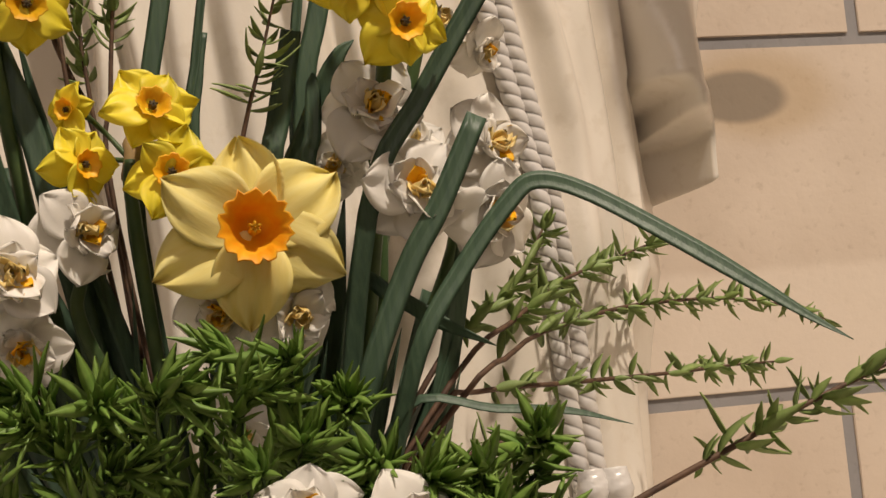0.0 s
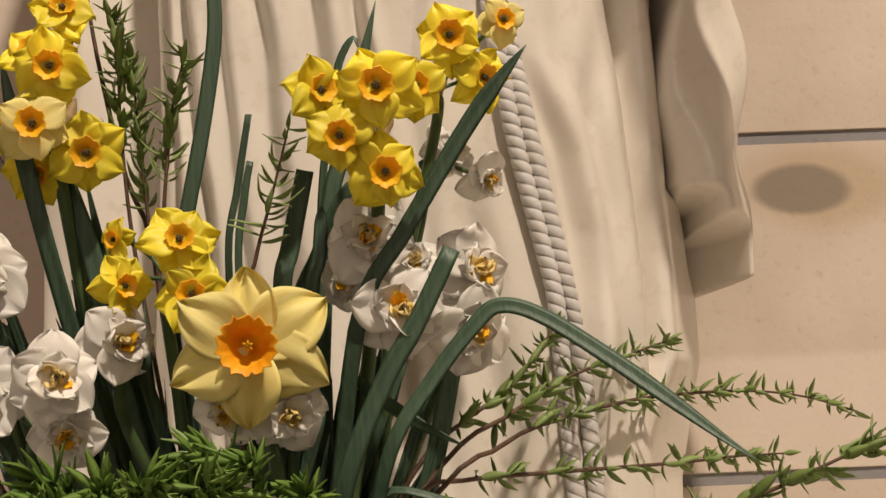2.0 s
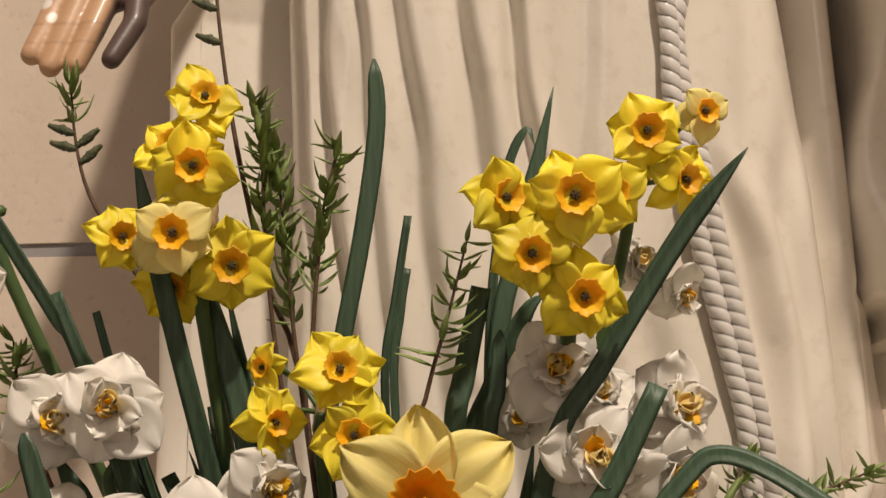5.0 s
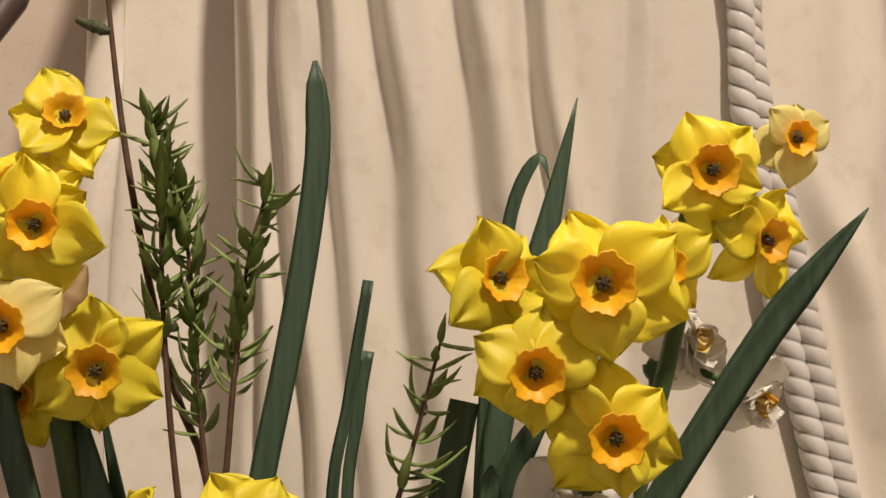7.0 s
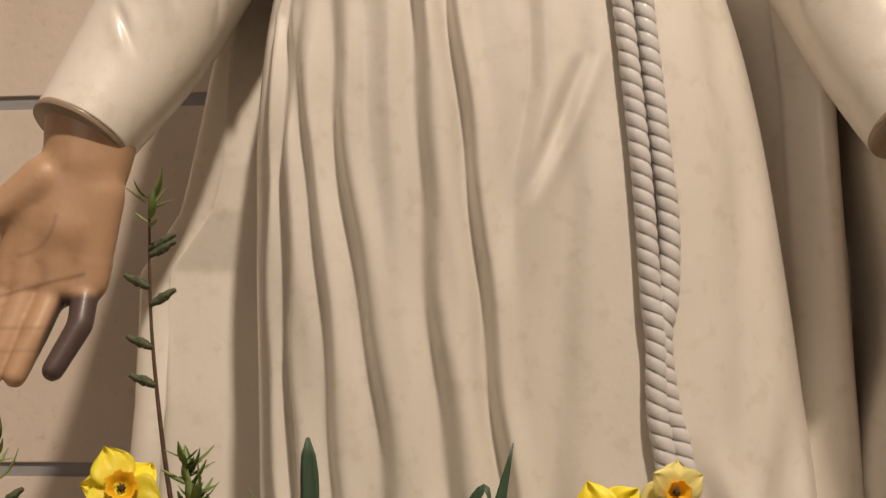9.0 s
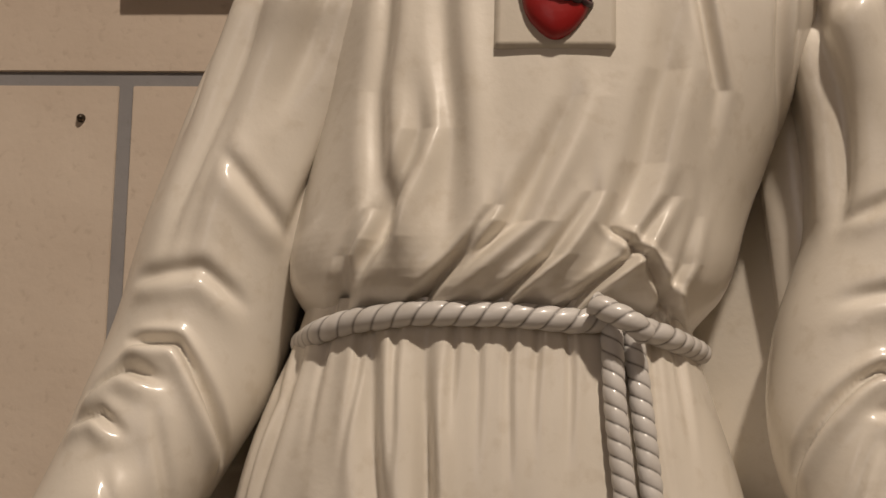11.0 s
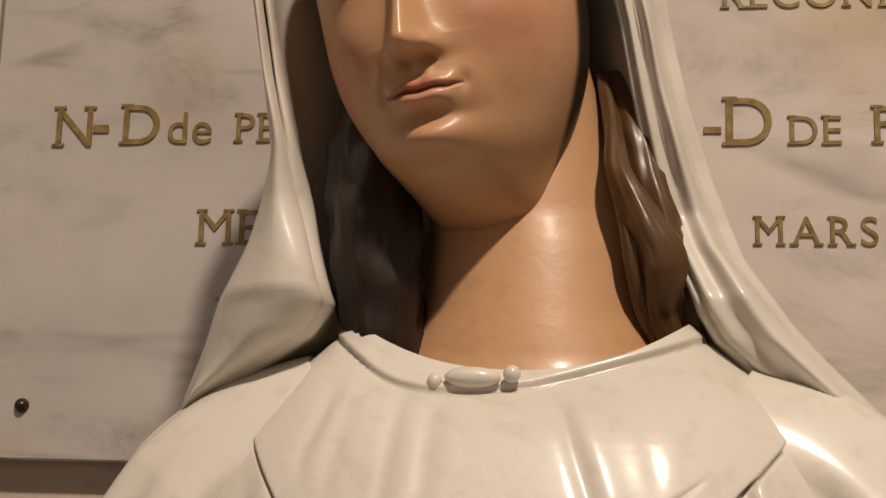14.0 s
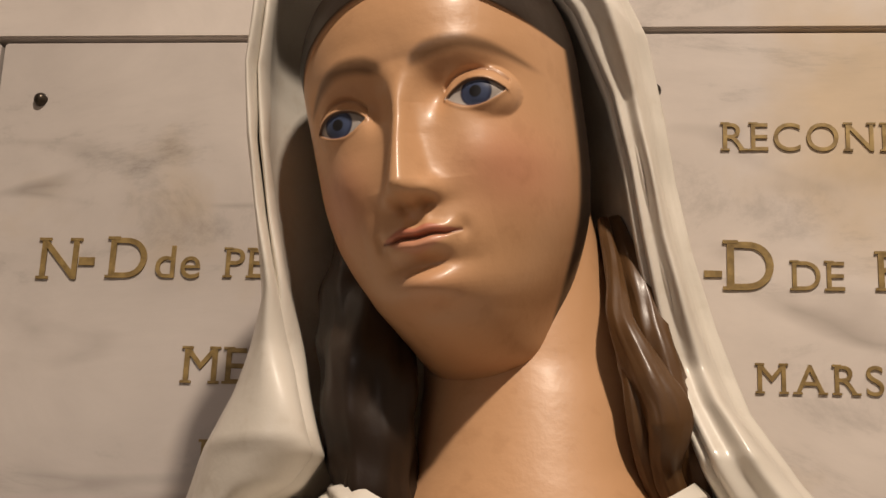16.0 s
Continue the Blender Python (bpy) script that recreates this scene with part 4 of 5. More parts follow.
q = np.array([np.c_[0.125 + r * np.cos(u), 0.10 + 0.52 * r * np.sin(u), np.full(60, z)] for r, z in ((0.01, 0.0), (0.34, 0.0), (0.34, 0.025), (0.33, 0.03), (0.01, 0.03))])
statue_grid(q, (0.50, 0.45, 0.38), True)

me = mesh_of("statue", np.vstack(SV), SF, PAINT)
attr = me.attributes.new("paint", "FLOAT_COLOR", "POINT")
attr.data.foreach_set("color", np.c_[np.vstack(SC), np.where(np.vstack(SC)[:, 0] < 0.2, 0.12, np.where(np.vstack(SC)[:, 2] < 0.4, 0.25, 1.0))].ravel())
statue = thing("statue", "painted plaster statue in a cream robe with rope belt", "statue", data=me)

# ---- flowers, leaves and twigs ----
def petal_mesh(name, length, width, mat, seed, point=0.5, cup=0.15, ruffle=0.05, rows=12, cols=9):
    """One petal: x along its length, z towards the viewer; wavy, cupped, with a thin closed edge."""
    rg = np.random.RandomState(seed)
    s, w = np.meshgrid(1 - (1 - np.linspace(0, 1, rows)) ** 1.6, np.linspace(-1, 1, cols), indexing="ij")
    shape = np.sin(np.pi * np.clip(s, 0, 1) ** 1.02) ** (0.58 + 0.35 * point) + 0.26 * (1 - s)
    shape[-1] = 0.04
    x = length * (s + 0.05 * (1 - w**2) * s**3 * point)
    y = 0.5 * width * shape * w
    ph = rg.rand(4) * 6
    z = length * (cup * (0.6 * s - 1.0 * s**2) + 0.045 * w**2 * shape * (0.5 + s) * (0.2 + 1.3 * rg.rand()))
    z += ruffle * length * (np.sin(5 * s + ph[0]) * w * 0.9 + np.sin(7 * w + ph[1]) * s**2 * 0.7 + np.sin(3 * s + 2 * w + ph[2]) * 0.4)
    z += length * (0.22 * rg.uniform(-1, 0.7) * s**3 + 0.10 * rg.uniform(-1, 1) * w * s**2)
    z -= 0.010 * length * np.exp(-((w / 0.12) ** 2))
    p = np.dstack([x, y, z]).reshape(-1, 3)
    q = p - np.array([0, 0, 0.0006])
    n = rows * cols
    top = grid_faces(rows, cols, False)
    rim = [r * cols for r in range(rows)] + [(rows - 1) * cols + c for c in range(1, cols)] + [r * cols + cols - 1 for r in range(rows - 2, -1, -1)] + list(range(cols - 2, 0, -1))
    f = top + [tuple(n + i for i in reversed(k)) for k in top] + [(rim[i], rim[(i + 1) % len(rim)], n + rim[(i + 1) % len(rim)], n + rim[i]) for i in range(len(rim))]
    return mesh_of(name, np.vstack([p, q]), f, mat)


def cup_mesh(name, radius, depth, mat, seed, frill=0.08, lobes=9):
    """A corona: a frilled trumpet open towards +z, with a wall of some thickness."""
    rg = np.random.RandomState(seed)
    u = np.linspace(0, 2 * np.pi, 54, endpoint=False)
    edge = frill * (np.sin(lobes * u + rg.rand() * 6) + 0.6 * np.sin((lobes * 2 + 3) * u + rg.rand() * 6))
    rows = []
    for h, r, k in ((0, 0.30, 0), (0.0, 0.45, 0), (0.25, 0.62, 0), (0.55, 0.74, 0.1), (0.85, 0.90, 0.5), (1.0, 1.04, 1.0), (0.96, 0.97, 1.0), (0.80, 0.80, 0.5), (0.5, 0.62, 0.1), (0.25, 0.50, 0), (0.10, 0.30, 0), (0.08, 0.02, 0)):
        rows.append(np.c_[radius * (r + k * edge) * np.cos(u), radius * (r + k * edge) * np.sin(u), depth * h + 0.35 * depth * k * edge])
    return mesh_of(name, np.vstack(rows), grid_faces(len(rows), 54, True), mat)


def stamen_mesh(name, r, h, mat, lobes=6):
    """The anthers, crowded into one lobed button."""
    u = np.linspace(0, 2 * np.pi, 36, endpoint=False)
    rows = [np.c_[r * k * (1 + 0.35 * e * np.cos(lobes * u)) * np.cos(u), r * k * (1 + 0.35 * e * np.cos(lobes * u)) * np.sin(u), np.full(36, h * z)] for k, e, z in ((1.0, 0, 0.05), (1.0, 0.6, 0.5), (0.95, 1.0, 0.8), (0.6, 0.8, 1.0), (0.3, 0.2, 0.85), (0.02, 0, 1.1))]
    return mesh_of(name, np.vstack(rows), grid_faces(len(rows), 36, True), mat)


TAZ = [petal_mesh("petal", 0.0268, 0.0228, YELLOW, k, 0.75, 0.16, 0.125, 14, 11) for k in range(10)]
TAZ_PALE = [petal_mesh("petal", 0.0262, 0.0225, PALE, k + 19, 0.7, 0.20, 0.06) for k in range(4)]
TAZ_CUP = [cup_mesh("cup", 0.0098, 0.0075, AMBER, k, 0.07, 7) for k in range(3)]
TAZ_ST = stamen_mesh("stamen", 0.0023, 0.0046, THROAT)
BIG_P = [petal_mesh("petal", 0.062, 0.044, PALE, k + 20, 0.30, 0.12, 0.11, 20, 15) for k in range(6)]
BIG_CUP = cup_mesh("cup", 0.0190, 0.021, ORANGE, 3, 0.075, 14)
BIG_ST = stamen_mesh("stamen", 0.0032, 0.016, AMBER)
WH = [petal_mesh("petal", 0.031, 0.0290, WHITE, k + 40, 0.2, 0.16, 0.075) for k in range(6)]
WH_IN = [petal_mesh("inner_petal", 0.0185, 0.0170, WHITE, k + 60, 0.25, -0.25, 0.12) for k in range(5)]
WH_GOLD = [petal_mesh("petaloid", 0.0125, 0.0085, (CREAM, AMBER, CREAM, CREAM)[k % 4], k + 80, 0.2, -0.5, 0.16, 6, 6) for k in range(4)]
STEM_N = [0]


def facing(place, aim, spin, size=1.0):
    """A pose whose +z looks along aim."""
    q = Vector(aim).normalized().to_track_quat("Z", "Y")
    return Matrix.Translation(place) @ q.to_matrix().to_4x4() @ Matrix.Rotation(spin, 4, "Z") @ Matrix.Scale(size, 4)


def flower_head(parent, kind, place, aim, size, seed):
    """A bloom on a stalk: its cup or heart, with each petal a sub-part."""
    rg = random.Random(seed)
    m = facing(place, aim, rg.uniform(0, 6.28), size)
    if kind == "white":
        heart = part("flower_heart", WH_GOLD[seed % 4], parent, m @ pose(0, 0, 0.004, 0, -60, 0), "cream and amber heart")
        for k in range(6):
            part("petal", rg.choice(WH), heart, m @ pose(0, 0, (k % 2) * 0.003, rg.uniform(-9, 9), rg.uniform(-12, 12) + 5 * (1 - k % 2), 60 * k + rg.uniform(-9, 9)) @ Matrix.Scale(rg.uniform(0.88, 1.10), 4))
        for k in range(7):
            part("petal", rg.choice(WH_IN), heart, m @ pose(0, 0, 0.003 + 0.0006 * k, rg.uniform(-25, 25), rg.uniform(-42, -8), 51 * k + rg.uniform(-16, 16)) @ Matrix.Scale(rg.uniform(0.75, 1.15), 4))
        for k in range(8):
            part("petaloid", rg.choice(WH_GOLD), heart, m @ pose(0, 0, 0.005, rg.uniform(-30, 30), rg.uniform(-78, -20), 45 * k + rg.uniform(-18, 18)) @ Matrix.Scale(rg.uniform(0.8, 1.25), 4))
        return
    if kind == "big":
        cup = part("cup", BIG_CUP, parent, m @ pose(0, 0, 0.002), "frilled orange trumpet")
        part("stamen", BIG_ST, cup, m @ pose(0, 0, 0.004))
        for k in range(6):
            part("petal", BIG_P[k], cup, m @ pose(0, 0, -0.003 + 0.005 * (k % 2), rg.uniform(-12, 12), rg.uniform(-10, 9) + 6 * (1 - k % 2), 60 * k + rg.uniform(-9, 9)) @ Matrix.Scale(rg.uniform(0.88, 1.08), 4))
        return
    cup = part("cup", TAZ_CUP[seed % 3], parent, m @ pose(0, 0, 0.001), "small amber cup")
    part("stamen", TAZ_ST, cup, m @ pose(0, 0, 0.002), "dark throat")
    pool = TAZ_PALE if kind == "pale" else TAZ
    for k in range(6):
        part("petal", rg.choice(pool), cup, m @ pose(0, 0, 0.0030 * (k % 2) - 0.0015, rg.uniform(-9, 9), rg.uniform(-16, 16) + 6 * (1 - k % 2), 60 * k + rg.uniform(-10, 10)) @ Matrix.Scale(rg.uniform(0.84, 1.14), 4))


def stem_part(name, pts, radii, parent, mat=STALK, sides=8, label=""):
    q, f = tube(pts, radii, 22, sides)
    return part(name, mesh_of(name, q, f, mat), parent, None, label)


def bunch(label, foot, node, blooms, stalk_r=0.0042, group="cut daffodils"):
    """One cut stalk with its blooms; each bloom is (kind, x, y, z, look x, look z, size)."""
    t = thing("daffodil", label, "flower", foot, group)
    foot, node = np.array(foot), np.array(node)
    mid = (foot + node) / 2 + np.array([0.012 * math.sin(node[0] * 70), 0.012, 0.0])
    stem_part("stalk", [foot, mid, node - (0, 0, 0.03), node], [stalk_r * 1.2, stalk_r * 1.1, stalk_r, stalk_r * 0.9], t)
    for k, (kind, x, y, z, lx, lz, size) in enumerate(blooms):
        STEM_N[0] += 1
        aim = Vector((lx, -1.0, lz)).normalized()
        back = Vector((x, y, z)) - aim * (0.016 * size if kind != "big" else 0.035)
        face = Vector((x, y, z)) + aim * 0.001
        stem_part("pedicel", [tuple(node), tuple((Vector(node) + back) / 2 + Vector((0, 0.012, 0.004))), tuple(back), tuple(face)], [0.0017, 0.0016, 0.0022, 0.0036] if kind != "big" else [0.004, 0.004, 0.004, 0.009], t)
        flower_head(t, kind, (x, y, z), aim, size, STEM_N[0])
    if len(blooms) > 2:
        q, f = tube([tuple(node - (0.002, 0.0, 0.012)), tuple(node + (0.004, 0.006, 0.010)), tuple(node + (0.010, 0.008, 0.026))], [0.004, 0.0075, 0.001], 16, 10, wavy(300, 4, 0.1))
        part("sheath", mesh_of("sheath", q, f, DRY), t, None, "papery brown sheath")
    return t


bunch("yellow cluster daffodil with amber cups in full bloom", (0.055, -0.13, 0.10), (0.118, -0.185, 0.515), [
    ("taz", 0.078, -0.205, 0.543, 0.55, 0.05, 1.0), ("taz", 0.118, -0.232, 0.538, 0.05, -0.05, 1.18), ("taz", 0.146, -0.185, 0.549, 0.05, -0.05, 0.92),
    ("taz", 0.092, -0.230, 0.506, 0.15, -0.25, 1.05), ("taz", 0.122, -0.224, 0.481, 0.1, -0.2, 1.08)], 0.0048)
bunch("yellow cluster daffodil with one withering bloom", (0.085, -0.10, 0.10), (0.160, -0.120, 0.560), [
    ("taz", 0.172, -0.155, 0.594, 0.1, -0.12, 1.10), ("taz", 0.196, -0.140, 0.565, 0.7, -0.2, 0.98), ("pale", 0.214, -0.130, 0.612, 0.35, -0.1, 0.80)])
bunch("yellow cluster daffodil with overlapping blooms", (-0.030, -0.12, 0.10), (-0.112, -0.165, 0.530), [
    ("taz", -0.107, -0.175, 0.617, 0.3, 0.45, 0.92), ("taz", -0.124, -0.185, 0.583, 0.1, 0.25, 0.98), ("taz", -0.108, -0.205, 0.568, 0.1, -0.2, 1.02),
    ("taz", -0.153, -0.195, 0.527, 0.45, -0.05, 0.88), ("pale", -0.119, -0.208, 0.526, 0.05, -0.05, 1.06), ("taz", -0.088, -0.185, 0.509, 0.15, -0.1, 1.10),
    ("taz", -0.128, -0.165, 0.500, 0.0, -0.3, 0.95)], 0.0048)
bunch("small yellow daffodil with four young blooms", (0.005, -0.14, 0.10), (-0.036, -0.165, 0.420), [
    ("taz", -0.022, -0.197, 0.443, 0.25, 0.30, 0.98), ("taz", -0.013, -0.200, 0.405, 0.0, -0.05, 0.98), ("taz", -0.062, -0.190, 0.414, 0.75, -0.15, 0.80), ("taz", -0.068, -0.185, 0.447, -0.7, -0.1, 0.62)])
bunch("large pale yellow daffodil with frilled orange trumpet", (0.035, -0.15, 0.10), (0.034, -0.178, 0.352), [("big", 0.028, -0.222, 0.366, 0.02, -0.02, 1.0)], 0.005)
bunch("double white daffodil with golden hearts on stems", (0.075, -0.10, 0.10), (0.118, -0.110, 0.405), [
    ("white", 0.107, -0.172, 0.443, 0.05, 0.1, 1.1), ("white", 0.128, -0.182, 0.391, 0.15, -0.05, 1.15), ("white", 0.090, -0.125, 0.418, -0.3, -0.1, 0.75)])
bunch("double white daffodil leaning over the rope", (0.095, -0.09, 0.10), (0.165, -0.100, 0.392), [
    ("white", 0.182, -0.155, 0.419, 0.6, 0.1, 1.1), ("white", 0.180, -0.162, 0.376, 0.35, -0.15, 1.1), ("white", 0.140, -0.120, 0.428, 0.0, 0.5, 0.85)])
bunch("double white daffodil seen from behind, on a bent neck", (0.09, -0.07, 0.10), (0.150, -0.095, 0.512), [
    ("white", 0.170, -0.080, 0.520, 0.9, 0.5, 0.85), ("white", 0.196, -0.100, 0.496, 0.9, -0.7, 0.72)])
bunch("double white daffodil with two crowded blooms", (-0.055, -0.13, 0.10), (-0.165, -0.150, 0.395), [
    ("white", -0.158, -0.195, 0.424, 0.15, 0.05, 1.12), ("white", -0.196, -0.180, 0.419, 0.35, 0.0, 1.0)])
bunch("double white daffodil low in the bunch", (-0.045, -0.16, 0.08), (-0.128, -0.170, 0.318), [
    ("white", -0.155, -0.210, 0.343, 0.1, 0.0, 1.12), ("white", -0.103, -0.215, 0.350, 0.25, -0.05, 1.10), ("white", -0.190, -0.190, 0.350, -0.3, 0.0, 1.0), ("white", -0.100, -0.195, 0.312, 0.2, -0.3, 0.9)])
bunch("single white daffodil turned sideways among leaves", (-0.015, -0.15, 0.10), (-0.068, -0.165, 0.352), [("white", -0.066, -0.190, 0.376, 0.8, 0.0, 0.95)])
bunch("white daffodil hidden behind the large yellow bloom", (0.03, -0.13, 0.08), (0.046, -0.150, 0.300), [
    ("white", 0.050, -0.190, 0.322, 0.3, -0.5, 1.05), ("white", 0.012, -0.185, 0.327, -0.4, -0.4, 1.0), ("white", 0.016, -0.170, 0.255, 0.1, -0.2, 0.8)])
bunch("low white daffodil above the soft green sprays", (0.04, -0.19, 0.08), (0.048, -0.265, 0.180), [
    ("white", 0.036, -0.322, 0.214, 0.1, 0.25, 1.0), ("white", 0.086, -0.318, 0.207, 0.2, 0.3, 0.9)])
bunch("white daffodil nodding at the rim of the bunch", (-0.09, -0.12, 0.10), (-0.235, -0.170, 0.552), [
    ("white", -0.262, -0.185, 0.500, -0.2, -0.3, 1.1), ("white", -0.268, -0.165, 0.545, -0.5, 0.2, 0.9)])


def strap_leaf(points, width, tip="point", n=26, turn=0.0, twistby=0.0, group="strap leaves", label="long blue-green strap-shaped daffodil leaf", mat=LEAF):
    """A long leaf with a shallow keel and rounded back."""
    p = spline(points, n)
    t = np.gradient(p, axis=0)
    t /= np.linalg.norm(t, axis=1)[:, None]
    s = np.linspace(0, 1, n)
    wide = width * np.interp(s, [0, 0.3, 0.75, 1], [0.75, 0.95, 1.0, 0.9])
    if tip == "point":
        wide *= np.clip((1 - s) * 4.0, 0.02, 1) ** 0.75
    elif tip == "round":
        wide *= np.clip(1 - np.clip((s - 0.9) / 0.102, 0, 1) ** 2, 0.02, 1) ** 0.5
    view = np.array([0.0, -1.0, 0.0])
    across = np.cross(t, view)
    across /= np.linalg.norm(across, axis=1)[:, None] + 1e-9
    face = np.cross(across, t)
    ang = radians(turn) + radians(twistby) * s
    a = across * np.cos(ang)[:, None] + face * np.sin(ang)[:, None]
    b = face * np.cos(ang)[:, None] - across * np.sin(ang)[:, None]
    sec = [(-1, 0.10), (-0.5, 0.02), (-0.06, -0.05), (0.06, -0.05), (0.5, 0.02), (1, 0.10), (0.55, -0.12), (0, -0.20), (-0.55, -0.12)]
    v = np.stack([p + 0.5 * wide[:, None] * (u * a + 1.1 * k * b) for u, k in sec], 1).reshape(-1, 3)
    f = grid_faces(n, len(sec), True) + [tuple(range(len(sec)))[::-1], tuple(range((n - 1) * len(sec), n * len(sec)))]
    base = np.array(points[0])
    return thing("daffodil_leaf", label, "leaf", tuple(base), group, data=mesh_of("daffodil_leaf", v - base, f, mat))


def leaf_to(tip_pts, foot, width, tip="point", **k):
    return strap_leaf([foot, tuple(0.5 * (np.array(foot) + tip_pts[0]) + np.array([0, 0.01, 0])), *tip_pts], 0.88 * width, tip, **k)


# leaves that stand out, one by one
leaf_to([(-0.035, -0.155, 0.386), (-0.026, -0.156, 0.450), (-0.010, -0.157, 0.531), (0.0, -0.157, 0.600), (-0.001, -0.157, 0.646)], (0.0, -0.12, 0.10), 0.0135, "round", turn=0, twistby=0)
leaf_to([(0.0, -0.105, 0.433), (0.008, -0.102, 0.497), (0.017, -0.10, 0.553)], (0.02, -0.10, 0.10), 0.0075, "cut", turn=20)
leaf_to([(0.005, -0.085, 0.430), (0.010, -0.082, 0.490), (0.015, -0.08, 0.520)], (0.03, -0.10, 0.10), 0.007, "cut", turn=-15)
leaf_to([(0.075, -0.10, 0.46), (0.088, -0.10, 0.520), (0.103, -0.10, 0.578), (0.118, -0.10, 0.640)], (0.05, -0.10, 0.10), 0.016, "point", turn=10)
leaf_to([(0.070, -0.095, 0.47), (0.079, -0.093, 0.545), (0.087, -0.093, 0.590), (0.099, -0.095, 0.612), (0.104, -0.097, 0.600)], (0.055, -0.09, 0.10), 0.009, "point", turn=30)
leaf_to([(0.100, -0.19, 0.385), (0.135, -0.197, 0.445), (0.181, -0.205, 0.516), (0.205, -0.212, 0.547), (0.223, -0.216, 0.568)], (0.055, -0.15, 0.10), 0.0145, "point", turn=4)
leaf_to([(0.087, -0.195, 0.271), (0.116, -0.198, 0.340), (0.139, -0.20, 0.378), (0.166, -0.20, 0.430)], (0.055, -0.16, 0.10), 0.0160, "cut", turn=6)
leaf_to([(0.118, -0.20, 0.291), (0.149, -0.20, 0.340), (0.180, -0.20, 0.377), (0.198, -0.20, 0.389), (0.226, -0.205, 0.38), (0.269, -0.225, 0.348), (0.307, -0.245, 0.316), (0.331, -0.258, 0.295), (0.352, -0.27, 0.278)], (0.07, -0.16, 0.10), 0.0135, "point", n=60, turn=10, label="kinked green daffodil leaf arching over to one side")
leaf_to([(0.090, -0.16, 0.335), (0.112, -0.17, 0.329), (0.140, -0.175, 0.310), (0.170, -0.18, 0.294)], (0.06, -0.14, 0.12), 0.012, "point", turn=-25)
leaf_to([(0.110, -0.19, 0.262), (0.162, -0.20, 0.257), (0.205, -0.20, 0.252), (0.243, -0.20, 0.241)], (0.06, -0.15, 0.10), 0.007, "point", turn=30)
leaf_to([(-0.120, -0.17, 0.449), (-0.138, -0.18, 0.530), (-0.150, -0.18, 0.585)], (-0.04, -0.12, 0.10), 0.015, "point", turn=5)
leaf_to([(-0.182, -0.17, 0.451), (-0.197, -0.18, 0.482), (-0.233, -0.19, 0.543), (-0.256, -0.19, 0.589)], (-0.07, -0.13, 0.10), 0.011, "point", turn=15)
leaf_to([(-0.170, -0.17, 0.430), (-0.182, -0.18, 0.460), (-0.197, -0.18, 0.496)], (-0.06, -0.13, 0.10), 0.010, "cut", turn=0)
leaf_to([(-0.160, -0.16, 0.430), (-0.168, -0.16, 0.455), (-0.177, -0.16, 0.486)], (-0.06, -0.12, 0.10), 0.007, "cut", turn=10)
leaf_to([(-0.181, -0.215, 0.330), (-0.190, -0.22, 0.370), (-0.202, -0.22, 0.410)], (-0.06, -0.16, 0.08), 0.015, "round", turn=0)
leaf_to([(-0.207, -0.21, 0.345), (-0.230, -0.21, 0.378), (-0.262, -0.21, 0.425)], (-0.08, -0.16, 0.08), 0.014, "point", turn=10)
leaf_to([(-0.080, -0.155, 0.387), (-0.092, -0.157, 0.443), (-0.111, -0.158, 0.500)], (-0.02, -0.12, 0.10), 0.0175, "cut", turn=0)
leaf_to([(-0.070, -0.150, 0.387), (-0.082, -0.150, 0.430), (-0.098, -0.150, 0.505)], (-0.01, -0.12, 0.10), 0.013, "point", turn=20)
leaf_to([(0.045, -0.165, 0.40), (0.052, -0.165, 0.440), (0.064, -0.165, 0.495)], (0.04, -0.12, 0.10), 0.016, "cut", turn=0)
leaf_to([(0.066, -0.165, 0.40), (0.072, -0.165, 0.430), (0.075, -0.165, 0.468)], (0.05, -0.12, 0.10), 0.012, "round", turn=0)
leaf_to([(0.050, -0.14, 0.38), (0.072, -0.14, 0.440), (0.092, -0.15, 0.480), (0.104, -0.15, 0.492)], (0.045, -0.12, 0.10), 0.014, "point", turn=0)
rg = random.Random(11)
for k in range(46):
    # the thicket of leaves at the foot of the bunch
    u = rg.random()
    x1 = -0.20 + 0.36 * u + rg.uniform(-0.02, 0.02)
    foot = (0.35 * (x1 - 0.0) + 0.012, -0.115 + rg.uniform(-0.05, 0.04), 0.08)
    top = rg.uniform(0.30, 0.43) - 0.25 * max(0, x1 - 0.08) - 0.1 * max(0, -0.12 - x1)
    y1 = rg.uniform(-0.165, -0.06)
    bend = rg.uniform(-0.02, 0.02)
    strap_leaf([foot, (0.55 * foot[0] + 0.45 * x1 + bend, 0.5 * (foot[1] + y1), 0.08 + 0.5 * (top - 0.08)), (x1, y1, top)], rg.uniform(0.009, 0.017), rg.choice(["point", "point", "cut", "round"]), 14, rg.uniform(-40, 40), rg.uniform(-30, 30))

for k in range(18):
    # shorter leaves crowded under the white blooms
    x1 = 0.055 + 0.105 * k / 17 + rg.uniform(-0.01, 0.01)
    top = rg.uniform(0.27, 0.37) - 0.5 * max(0, x1 - 0.10)
    foot = (0.30 * x1 + 0.03, -0.12 + rg.uniform(-0.03, 0.03), 0.08)
    y1 = rg.uniform(-0.15, -0.09)
    strap_leaf([foot, (0.45 * foot[0] + 0.55 * x1 - 0.012, 0.5 * (foot[1] + y1), 0.08 + 0.5 * (top - 0.08)), (x1, y1, top)], rg.uniform(0.008, 0.014), rg.choice(["point", "point", "cut"]), 14, rg.uniform(-35, 35), rg.uniform(-30, 30))

